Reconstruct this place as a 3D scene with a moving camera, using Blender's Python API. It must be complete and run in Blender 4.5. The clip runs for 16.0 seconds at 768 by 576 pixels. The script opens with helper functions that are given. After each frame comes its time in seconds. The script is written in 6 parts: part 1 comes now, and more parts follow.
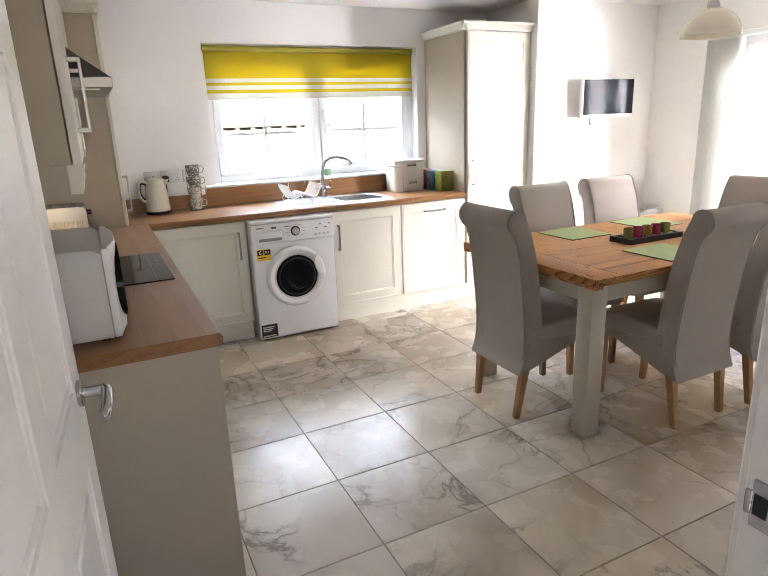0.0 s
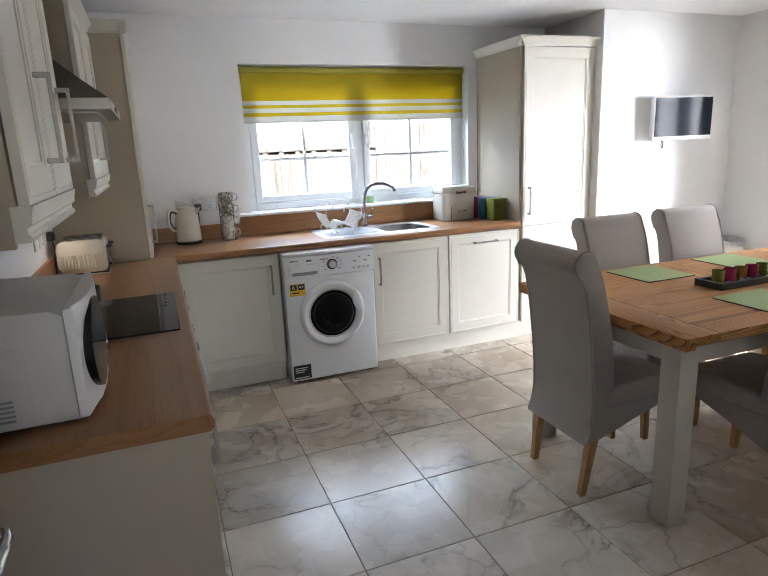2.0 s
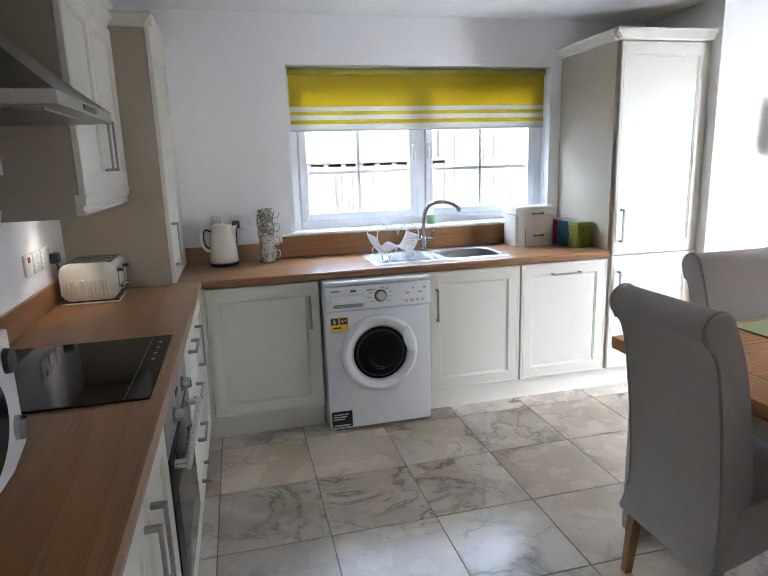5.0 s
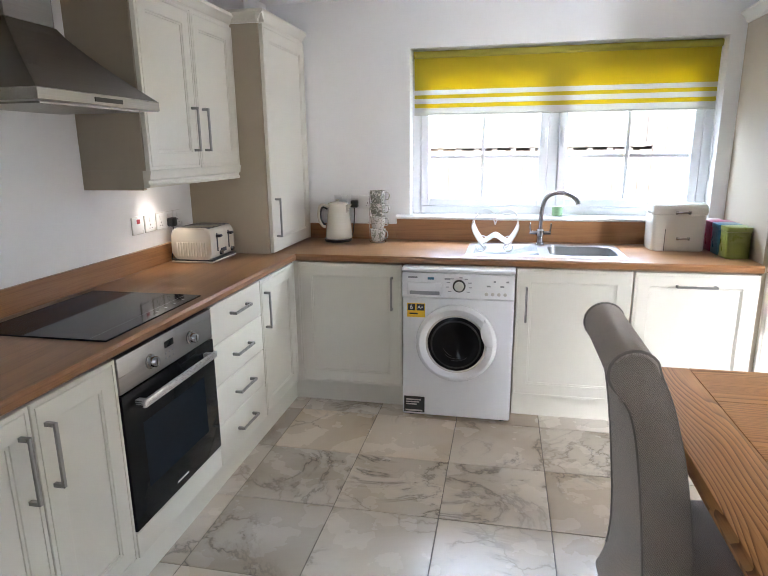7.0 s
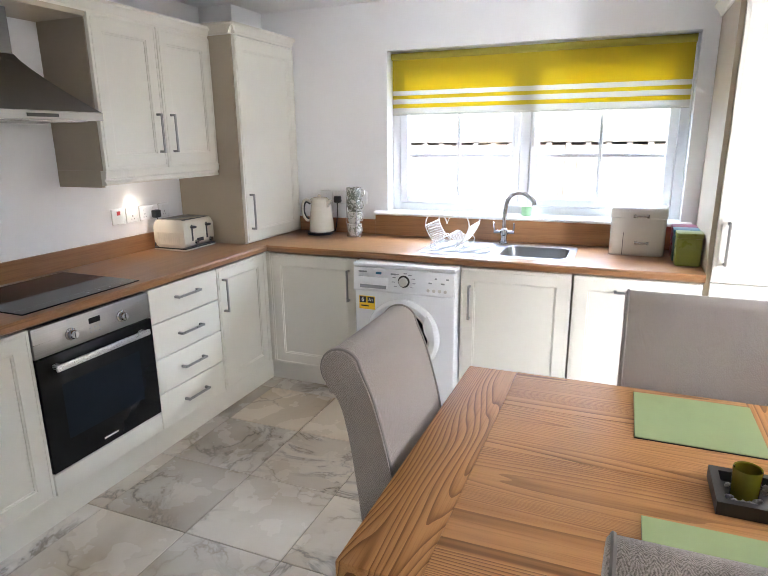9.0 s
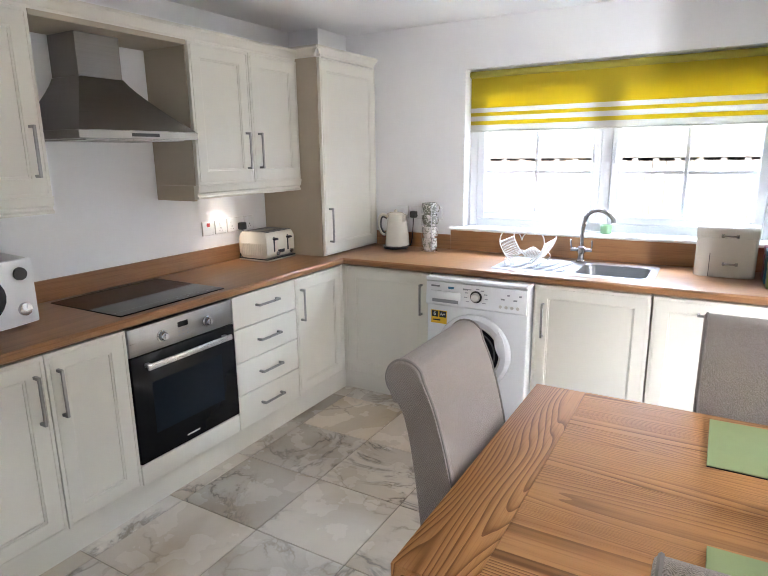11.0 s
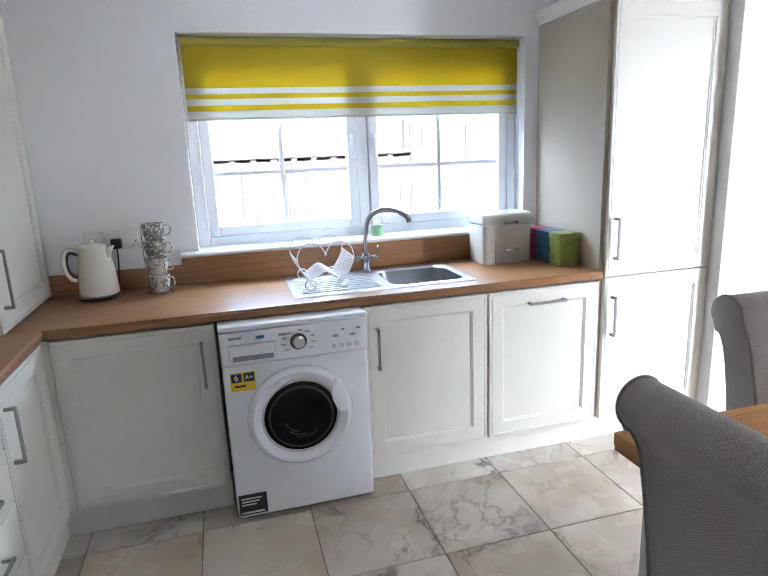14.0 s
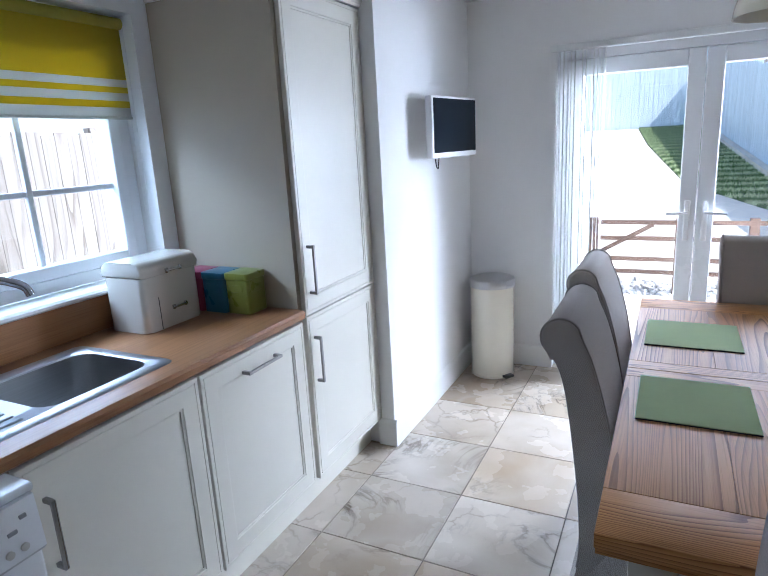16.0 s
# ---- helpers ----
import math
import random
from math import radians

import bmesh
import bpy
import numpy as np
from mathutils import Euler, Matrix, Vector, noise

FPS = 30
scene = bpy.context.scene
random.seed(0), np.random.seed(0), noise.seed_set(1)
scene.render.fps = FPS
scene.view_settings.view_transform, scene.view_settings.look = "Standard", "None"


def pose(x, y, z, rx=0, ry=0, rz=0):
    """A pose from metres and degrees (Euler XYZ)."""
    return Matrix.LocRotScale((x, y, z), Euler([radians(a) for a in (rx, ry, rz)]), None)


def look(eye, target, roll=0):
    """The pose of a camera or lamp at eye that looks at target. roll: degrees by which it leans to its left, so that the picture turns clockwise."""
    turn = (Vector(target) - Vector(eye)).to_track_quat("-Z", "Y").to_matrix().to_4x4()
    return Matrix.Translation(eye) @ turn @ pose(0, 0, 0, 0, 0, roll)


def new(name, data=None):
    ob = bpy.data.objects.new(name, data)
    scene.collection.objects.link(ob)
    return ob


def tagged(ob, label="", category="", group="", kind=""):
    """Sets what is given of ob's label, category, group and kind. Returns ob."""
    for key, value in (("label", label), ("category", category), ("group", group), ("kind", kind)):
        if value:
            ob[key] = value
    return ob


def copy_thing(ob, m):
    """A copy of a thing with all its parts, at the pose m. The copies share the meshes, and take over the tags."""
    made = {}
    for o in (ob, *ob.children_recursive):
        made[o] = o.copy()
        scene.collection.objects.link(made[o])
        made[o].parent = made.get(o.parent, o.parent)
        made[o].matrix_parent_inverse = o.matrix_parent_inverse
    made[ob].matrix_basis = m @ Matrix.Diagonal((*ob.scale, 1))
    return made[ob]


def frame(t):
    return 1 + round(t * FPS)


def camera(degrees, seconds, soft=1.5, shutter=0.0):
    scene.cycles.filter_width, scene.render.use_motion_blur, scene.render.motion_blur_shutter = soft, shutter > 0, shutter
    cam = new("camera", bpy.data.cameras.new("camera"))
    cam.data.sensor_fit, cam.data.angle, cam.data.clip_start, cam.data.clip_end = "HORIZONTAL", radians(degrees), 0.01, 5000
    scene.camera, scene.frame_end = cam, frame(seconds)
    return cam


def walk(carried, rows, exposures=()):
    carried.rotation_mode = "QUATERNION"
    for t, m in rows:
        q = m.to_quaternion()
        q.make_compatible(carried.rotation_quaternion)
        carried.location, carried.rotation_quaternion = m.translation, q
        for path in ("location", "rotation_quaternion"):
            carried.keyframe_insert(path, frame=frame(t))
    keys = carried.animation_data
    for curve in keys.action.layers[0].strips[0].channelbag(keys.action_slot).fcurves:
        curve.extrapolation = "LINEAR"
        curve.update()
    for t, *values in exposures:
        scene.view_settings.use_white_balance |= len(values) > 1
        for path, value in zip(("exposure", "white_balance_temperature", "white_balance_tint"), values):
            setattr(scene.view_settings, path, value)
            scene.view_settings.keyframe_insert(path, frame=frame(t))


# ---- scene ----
cam = camera(67.0, 16.0, soft=0.5)
EXPOSURES = [(0.0, 2.08, 6840, 18), (1.0, 1.7, 6400, 16), (1.5, 1.53, 6330, 15), (3.0, 1.43, 6180, 14), (5.5, 1.54, 5950, 15), (7.0, 1.97, 6280, 16), (10.0, 2.12, 6330, 17), (12.5, 2.04, 6300, 16), (13.5, 1.82, 6000, 15), (14.5, 1.34, 5640, 14), (15.5, 0.78, 5390, 14), (16.0, 0.78, 5340, 14)]
PATH = [
    (0, (0.342, -4.559, 1.476), (1.176, -2.826, 0.927), -2.22),
    (0.5, (0.345, -4.474, 1.472), (1.138, -2.717, 0.940), -2.40),
    (1, (0.413, -4.355, 1.477), (1.173, -2.577, 0.967), -2.50),
    (1.5, (0.494, -4.266, 1.484), (1.216, -2.466, 0.996), -2.49),
    (2, (0.543, -4.213, 1.485), (1.234, -2.397, 1.013), -2.48),
    (2.5, (0.563, -4.139, 1.485), (1.251, -2.318, 1.029), -2.23),
    (3, (0.576, -4.034, 1.481), (1.293, -2.217, 1.053), -1.78),
    (3.2, (0.581, -4.005, 1.481), (1.311, -2.189, 1.069), -1.73),
    (5.3, (0.929, -3.651, 1.480), (1.266, -1.726, 1.057), -1.77),
    (5.5, (1.017, -3.635, 1.471), (1.252, -1.695, 1.048), -1.66),
    (6, (1.236, -3.646, 1.490), (1.227, -1.693, 1.059), -0.96),
    (6.5, (1.492, -3.708, 1.500), (1.252, -1.774, 1.049), -0.55),
    (7, (1.747, -3.696, 1.481), (1.353, -1.792, 1.016), -0.62),
    (7.5, (1.985, -3.673, 1.513), (1.434, -1.814, 1.025), -0.70),
    (8, (2.256, -3.673, 1.512), (1.670, -1.825, 1.021), -0.63),
    (8.5, (2.461, -3.653, 1.531), (1.831, -1.822, 1.032), -0.58),
    (9, (2.612, -3.615, 1.545), (1.875, -1.824, 1.043), -0.64),
    (9.5, (2.811, -3.664, 1.548), (1.956, -1.922, 1.065), -0.84),
    (10, (2.844, -3.710, 1.555), (1.881, -2.020, 1.090), -0.79),
    (10.2, (2.831, -3.714, 1.568), (1.837, -2.040, 1.112), -0.73),
    (12.3, (2.027, -3.423, 1.531), (1.295, -1.616, 1.081), -1.49),
    (12.5, (1.894, -3.393, 1.538), (1.278, -1.545, 1.084), -1.42),
    (13, (1.578, -3.294, 1.514), (1.291, -1.368, 1.061), -1.56),
    (13.5, (1.391, -3.178, 1.512), (1.473, -1.233, 1.054), -1.99),
    (14, (1.288, -2.952, 1.507), (1.798, -1.074, 1.049), -2.39),
    (14.5, (1.180, -2.715, 1.513), (2.141, -1.025, 1.042), -2.31),
    (15, (1.098, -2.474, 1.545), (2.383, -1.022, 1.058), -2.02),
    (15.5, (1.154, -2.184, 1.531), (2.685, -0.989, 1.052), -2.55),
    (16, (1.161, -1.909, 1.533), (2.896, -1.036, 1.052), -3.17),
]
walk(cam, [(t, look(eye, target, roll)) for t, eye, target, roll in PATH], EXPOSURES)

# ---- world, sun, exposure ----
SUN_ELEV, SUN_AZ = 48.0, 200.0      # azimuth clockwise from +y
world = bpy.data.worlds.new("sky")
scene.world = world
world.use_nodes = True
wn = world.node_tree
sky = wn.nodes.new("ShaderNodeTexSky")
sky.sky_type, sky.sun_disc = "NISHITA", False
sky.sun_elevation, sky.sun_rotation = radians(SUN_ELEV), radians(SUN_AZ)
wn.links.new(sky.outputs[0], wn.nodes["Background"].inputs[0])
wn.nodes["Background"].inputs[1].default_value = 0.15
sun_data = bpy.data.lights.new("sun", "SUN")
sun_data.energy, sun_data.angle, sun_data.color = 4.6, radians(0.6), (1.0, 0.95, 0.88)
sun = new("sun", sun_data)
sun_from = Vector((math.sin(radians(SUN_AZ)) * math.cos(radians(SUN_ELEV)), math.cos(radians(SUN_AZ)) * math.cos(radians(SUN_ELEV)), math.sin(radians(SUN_ELEV))))
sun.matrix_world = look(sun_from * 30, (0, 0, 0))


def area(name, m, sx, sy, watts, colour):
    d = bpy.data.lights.new(name, "AREA")
    d.shape, d.size, d.size_y, d.energy, d.color = "RECTANGLE", sx, sy, watts, colour
    ob = new(name, d)
    ob.matrix_world = m
    return ob


# added area lamps out of view, strengthening the sky light at the two openings
area("sky_window", look((2.03, 0.95, 2.75), (2.03, -1.0, 0.55)), 3.4, 1.6, 165.0, (0.68, 0.84, 1.0))
area("sky_garden", look((7.2, -3.3, 3.28), (3.6, -1.3, 1.5)), 4.8, 1.4, 280.0, (0.88, 0.94, 1.0))
# low side lamp added out of view to brighten the television wall
area("fill_patio", look((6.3, -4.1, 1.85), (3.9, -0.9, 1.7)), 1.6, 2.6, 300.0, (0.90, 0.95, 1.0))


# ---- materials ----
def nodes_of(name):
    m = bpy.data.materials.new(name)
    m.use_nodes = True
    nt = m.node_tree
    return m, nt, nt.nodes["Principled BSDF"]


def link(nt, a, b):
    nt.links.new(a, b)


def coords(nt, scale=(1, 1, 1), space="Object", rnd=0.0):
    tc = nt.nodes.new("ShaderNodeTexCoord")
    mp = nt.nodes.new("ShaderNodeMapping")
    mp.inputs["Scale"].default_value = scale
    link(nt, tc.outputs[space], mp.inputs["Vector"])
    if rnd:
        oi = nt.nodes.new("ShaderNodeObjectInfo")
        mul = nt.nodes.new("ShaderNodeVectorMath")
        mul.operation = "SCALE"
        mul.inputs[0].default_value = (rnd, rnd * 1.7, rnd * 0.6)
        link(nt, oi.outputs["Random"], mul.inputs["Scale"])
        link(nt, mul.outputs[0], mp.inputs["Location"])
    return mp.outputs[0]


def noise_node(nt, vec, scale, detail=4, rough=0.5, dist=0.0):
    n = nt.nodes.new("ShaderNodeTexNoise")
    n.inputs["Scale"].default_value, n.inputs["Detail"].default_value = scale, detail
    n.inputs["Roughness"].default_value, n.inputs["Distortion"].default_value = rough, dist
    link(nt, vec, n.inputs["Vector"])
    return n


def ramp(nt, fac, stops):
    r = nt.nodes.new("ShaderNodeValToRGB")
    e = r.color_ramp.elements
    while len(e) < len(stops):
        e.new(0.5)
    for k, (p, c) in zip(e, stops):
        k.position, k.color = p, (*c, 1)
    link(nt, fac, r.inputs[0])
    return r.outputs[0]


def mix(nt, fac, a, b, mode="MIX"):
    n = nt.nodes.new("ShaderNodeMix")
    n.data_type, n.blend_type = "RGBA", mode
    for sock, v in ((n.inputs[0], fac), (n.inputs[6], a), (n.inputs[7], b)):
        if isinstance(v, (int, float)):
            sock.default_value = v
        elif isinstance(v, tuple):
            sock.default_value = (*v, 1)
        else:
            link(nt, v, sock)
    return n.outputs[2]


def bump(nt, bsdf, height, strength=0.2, dist=0.002):
    b = nt.nodes.new("ShaderNodeBump")
    b.inputs["Strength"].default_value, b.inputs["Distance"].default_value = strength, dist
    link(nt, height, b.inputs["Height"])
    link(nt, b.outputs[0], bsdf.inputs["Normal"])


def paint(name, colour, rough=0.5, var=0.06, scale=3.0, bumps=0.05, bscale=120.0, metal=0.0, coat=0.0, emis=0.0, rvar=0.06):
    """A painted, moulded or plain surface with slow tone drift, fine relief and uneven gloss."""
    m, nt, p = nodes_of(name)
    v = coords(nt)
    slow = noise_node(nt, v, scale, 5, 0.6)
    lo, hi = tuple(c * (1 - var) for c in colour), tuple(min(1, c * (1 + var)) for c in colour)
    link(nt, ramp(nt, slow.outputs[0], [(0.3, lo), (0.7, hi)]), p.inputs["Base Color"])
    fine = noise_node(nt, v, bscale, 3, 0.6)
    if bumps:
        bump(nt, p, fine.outputs[0], bumps, 0.001)
    link(nt, ramp(nt, slow.outputs[0], [(0.25, (max(0.02, rough - rvar),) * 3), (0.75, (rough + rvar,) * 3)]), p.inputs["Roughness"])
    p.inputs["Metallic"].default_value = metal
    p.inputs["Coat Weight"].default_value = coat
    return m


def wood(name, dark, mid, light, along="x", ring=14.0, stretch=0.06, rough=0.42, rnd=3.0, contrast=1.0, spec=0.4, size=2.2):
    """Sawn timber: sharp-edged growth rings drawn out along the grain, pores, and board-to-board drift."""
    m, nt, p = nodes_of(name)
    sc = {"x": (stretch, 1, 1), "y": (1, stretch, 1), "z": (1, 1, stretch)}[along]
    v = coords(nt, sc, "Object", rnd)
    big = noise_node(nt, v, size, 2.5, 0.45, 0.12)
    wave = nt.nodes.new("ShaderNodeMath")
    wave.operation = "MULTIPLY"
    wave.inputs[1].default_value = ring
    link(nt, big.outputs[0], wave.inputs[0])
    saw = nt.nodes.new("ShaderNodeMath")
    saw.operation = "FRACT"
    link(nt, wave.outputs[0], saw.inputs[0])
    fig = ramp(nt, saw.outputs[0], [(0.0, dark), (0.10, dark), (0.32, mid), (0.75, light), (1.0, light)])
    soft = ramp(nt, big.outputs[0], [(0.35, mid), (0.65, light)])
    fade = noise_node(nt, v, size * 0.9, 2)
    base = mix(nt, ramp(nt, fade.outputs[0], [(0.42, (1.0 - contrast,) * 3), (0.68, (min(1.0, 1.55 - contrast),) * 3)]), fig, soft)
    scf = {"x": (5, 240, 240), "y": (240, 5, 240), "z": (240, 240, 5)}[along]
    pores = noise_node(nt, coords(nt, scf, "Object", rnd), 1.0, 3, 0.65)
    pc = ramp(nt, pores.outputs[0], [(0.34, (0.62, 0.55, 0.48)), (0.52, (1, 1, 1))])
    base = mix(nt, 0.6, base, pc, "MULTIPLY")
    oi = nt.nodes.new("ShaderNodeObjectInfo")
    base = mix(nt, 0.22, base, ramp(nt, oi.outputs["Random"], [(0.0, dark), (1.0, light)]))
    link(nt, base, p.inputs["Base Color"])
    p.inputs["Roughness"].default_value = rough
    p.inputs["Specular IOR Level"].default_value = spec
    bump(nt, p, pores.outputs[0], 0.12, 0.0006)
    return m


def tile_stone(name):
    """Polished porcelain with marble veining, a different cut on every tile."""
    m, nt, p = nodes_of(name)
    oi = nt.nodes.new("ShaderNodeObjectInfo")
    v = coords(nt, (1, 1, 1), "Object", 37.0)
    rot = nt.nodes.new("ShaderNodeVectorRotate")
    rot.rotation_type = "Z_AXIS"
    ang = nt.nodes.new("ShaderNodeMath")
    ang.operation = "MULTIPLY"
    ang.inputs[1].default_value = 40.0
    link(nt, oi.outputs["Random"], ang.inputs[0])
    link(nt, ang.outputs[0], rot.inputs["Angle"])
    link(nt, v, rot.inputs["Vector"])
    v = rot.outputs[0]
    warp = noise_node(nt, v, 1.25, 6, 0.47, 0.55)
    cloud = ramp(nt, warp.outputs[0], [(0.28, (0.34, 0.285, 0.225)), (0.42, (0.445, 0.40, 0.34)), (0.50, (0.51, 0.475, 0.425)), (0.58, (0.575, 0.545, 0.50)), (0.68, (0.66, 0.635, 0.60))])
    tone = nt.nodes.new("ShaderNodeTexWhiteNoise")
    tone.noise_dimensions = "1D"
    link(nt, ang.outputs[0], tone.inputs["W"])
    tint = ramp(nt, tone.outputs[0], [(0.0, (0.99, 0.88, 0.73)), (0.30, (0.88, 0.865, 0.85)), (0.65, (1.08, 1.065, 1.04)), (1.0, (0.95, 0.88, 0.79))])
    base = mix(nt, 1.0, cloud, tint, "MULTIPLY")
    veins = noise_node(nt, v, 1.7, 6, 0.60, 1.3)
    d = nt.nodes.new("ShaderNodeMath")
    d.operation = "SUBTRACT"
    d.inputs[1].default_value = 0.5
    link(nt, veins.outputs[0], d.inputs[0])
    a = nt.nodes.new("ShaderNodeMath")
    a.operation = "ABSOLUTE"
    link(nt, d.outputs[0], a.inputs[0])
    line = ramp(nt, a.outputs[0], [(0.0, (1, 1, 1)), (0.008, (0.75, 0.75, 0.75)), (0.020, (0.25, 0.25, 0.25)), (0.05, (0, 0, 0))])
    gate = noise_node(nt, v, 1.3, 2)
    gated = mix(nt, 1.0, line, ramp(nt, gate.outputs[0], [(0.46, (0, 0, 0)), (0.58, (1, 1, 1))]), "MULTIPLY")
    base = mix(nt, gated, base, (0.15, 0.125, 0.10))
    bend = noise_node(nt, v, 7.0, 4, 0.6)
    off = nt.nodes.new("ShaderNodeVectorMath")
    off.operation = "MULTIPLY_ADD"
    off.inputs[1].default_value = (0.16, 0.16, 0.16)
    link(nt, bend.outputs["Color"], off.inputs[0])
    link(nt, v, off.inputs[2])
    crack = nt.nodes.new("ShaderNodeTexVoronoi")
    crack.feature = "DISTANCE_TO_EDGE"
    crack.inputs["Scale"].default_value = 4.2
    link(nt, off.outputs[0], crack.inputs["Vector"])
    thin = ramp(nt, crack.outputs["Distance"], [(0.0, (0.85, 0.85, 0.85)), (0.012, (0.5, 0.5, 0.5)), (0.03, (0.12, 0.12, 0.12)), (0.07, (0, 0, 0))])
    where = noise_node(nt, v, 2.3, 3)
    base = mix(nt, mix(nt, 1.0, thin, ramp(nt, where.outputs[0], [(0.50, (0, 0, 0)), (0.60, (1, 1, 1))]), "MULTIPLY"), base, (0.30, 0.255, 0.205))
    milk = noise_node(nt, v, 1.1, 3, 0.5, 0.7)
    band = ramp(nt, milk.outputs[0], [(0.38, (0, 0, 0)), (0.52, (0.30, 0.30, 0.30)), (0.58, (0.10, 0.10, 0.10)), (0.68, (0, 0, 0))])
    base = mix(nt, band, base, (0.64, 0.615, 0.58))
    base = mix(nt, 1.0, base, (1.03, 0.98, 0.91), "MULTIPLY")
    link(nt, base, p.inputs["Base Color"])
    wear = noise_node(nt, v, 6.0, 4)
    link(nt, ramp(nt, wear.outputs[0], [(0.3, (0.20,) * 3), (0.7, (0.32,) * 3)]), p.inputs["Roughness"])
    p.inputs["Specular IOR Level"].default_value = 0.32
    fine = noise_node(nt, v, 9.0, 3)
    bump(nt, p, fine.outputs[0], 0.012, 0.002)
    return m


def fabric(name, a, b):
    """Chenille woven in narrow herringbone columns."""
    m, nt, p = nodes_of(name)

    def calc(op, x, y=None):
        n = nt.nodes.new("ShaderNodeMath")
        n.operation = op
        for s, v in zip(n.inputs, (x, y)):
            if isinstance(v, (int, float)):
                s.default_value = v
            elif v is not None:
                link(nt, v, s)
        return n.outputs[0]

    v = coords(nt, (1, 1, 1), "Object", 0.0)
    fray = noise_node(nt, v, 260.0, 2, 0.7)
    sep = nt.nodes.new("ShaderNodeSeparateXYZ")
    link(nt, v, sep.inputs[0])
    down = calc("SUBTRACT", sep.outputs[2], sep.outputs[1])
    zig = calc("PINGPONG", sep.outputs[0], 0.009)
    run = calc("MULTIPLY", calc("ADD", down, zig), 260.0)
    run = calc("ADD", run, calc("MULTIPLY", fray.outputs[0], 1.6))
    strand = calc("PINGPONG", run, 0.5)
    fleck = noise_node(nt, v, 330.0, 2, 0.8)
    yarn = calc("ADD", calc("MULTIPLY", strand, 0.75), calc("MULTIPLY", fleck.outputs[0], 0.8))
    base = ramp(nt, yarn, [(0.36, tuple(c * 0.72 for c in a)), (0.80, tuple(c * 1.12 for c in b))])
    slow = noise_node(nt, v, 5.0, 4)
    base = mix(nt, 0.12, base, ramp(nt, slow.outputs[0], [(0.3, a), (0.7, b)]))
    link(nt, base, p.inputs["Base Color"])
    p.inputs["Roughness"].default_value = 0.92
    p.inputs["Sheen Weight"].default_value = 0.2
    bump(nt, p, yarn, 0.5, 0.0012)
    return m


def brushed(name, colour, rough=0.3, along="x"):
    m, nt, p = nodes_of(name)
    sc = {"x": (2, 300, 300), "y": (300, 2, 300), "z": (300, 300, 2)}[along]
    n = noise_node(nt, coords(nt, sc), 1.0, 3, 0.6)
    link(nt, ramp(nt, n.outputs[0], [(0.3, tuple(c * 0.88 for c in colour)), (0.7, colour)]), p.inputs["Base Color"])
    link(nt, ramp(nt, n.outputs[0], [(0.2, (rough * 0.75,) * 3), (0.8, (rough * 1.3,) * 3)]), p.inputs["Roughness"])
    p.inputs["Metallic"].default_value = 1.0
    bump(nt, p, n.outputs[0], 0.03, 0.0004)
    return m


def clear_glass(name, colour=(1, 1, 1), rough=0.0):
    m, nt, p = nodes_of(name)
    p.inputs["Base Color"].default_value = (*colour, 1)
    p.inputs["Transmission Weight"].default_value = 1.0
    p.inputs["Roughness"].default_value = rough
    p.inputs["IOR"].default_value = 1.45
    return m


def cloth_thin(name, colour, trans):
    """Thin blind cloth that lets daylight through."""
    m, nt, p = nodes_of(name)
    v = coords(nt)
    w = noise_node(nt, v, 700.0, 2)
    col = ramp(nt, w.outputs[0], [(0.3, tuple(c * 0.9 for c in colour)), (0.7, colour)])
    link(nt, col, p.inputs["Base Color"])
    p.inputs["Roughness"].default_value = 0.9
    t = nt.nodes.new("ShaderNodeBsdfTranslucent")
    link(nt, col, t.inputs["Color"])
    mx = nt.nodes.new("ShaderNodeMixShader")
    mx.inputs[0].default_value = trans
    link(nt, p.outputs[0], mx.inputs[1])
    link(nt, t.outputs[0], mx.inputs[2])
    link(nt, mx.outputs[0], nt.nodes["Material Output"].inputs["Surface"])
    return m


def glow(name, colour, strength):
    m, nt, p = nodes_of(name)
    p.inputs["Base Color"].default_value = (*colour, 1)
    p.inputs["Emission Color"].default_value = (*colour, 1)
    p.inputs["Emission Strength"].default_value = strength
    return m


M_WALL = paint("wall_paint", (0.85, 0.845, 0.83), 0.7, 0.02, 1.5, 0.06, 260)
M_CEIL = paint("ceiling_paint", (0.87, 0.865, 0.85), 0.8, 0.02, 1.5, 0.05, 260)
M_TRIM = paint("white_gloss_paint", (0.82, 0.82, 0.80), 0.30, 0.015, 2.0, 0.02, 90, rvar=0.012)
M_CAB = paint("cream_cabinet_paint", (0.72, 0.69, 0.60), 0.38, 0.025, 2.0, 0.04, 300)
M_LEG = paint("stone_table_paint", (0.56, 0.515, 0.44), 0.42, 0.03, 2.0, 0.04, 300)
M_CARC = paint("stone_carcass_board", (0.435, 0.37, 0.275), 0.45, 0.03, 2.0, 0.04, 300)
M_UPVC = paint("white_upvc", (0.84, 0.85, 0.86), 0.3, 0.015, 2.0, 0.02, 100)
M_WORK = wood("oak_laminate", (0.185, 0.082, 0.030), (0.285, 0.135, 0.055), (0.345, 0.172, 0.073), "x", 30.0, 0.045, 0.30, 0.0, 0.40)
M_WORKY = wood("oak_laminate_lengthwise", (0.185, 0.082, 0.030), (0.285, 0.135, 0.055), (0.345, 0.172, 0.073), "y", 30.0, 0.045, 0.30, 0.0, 0.40)
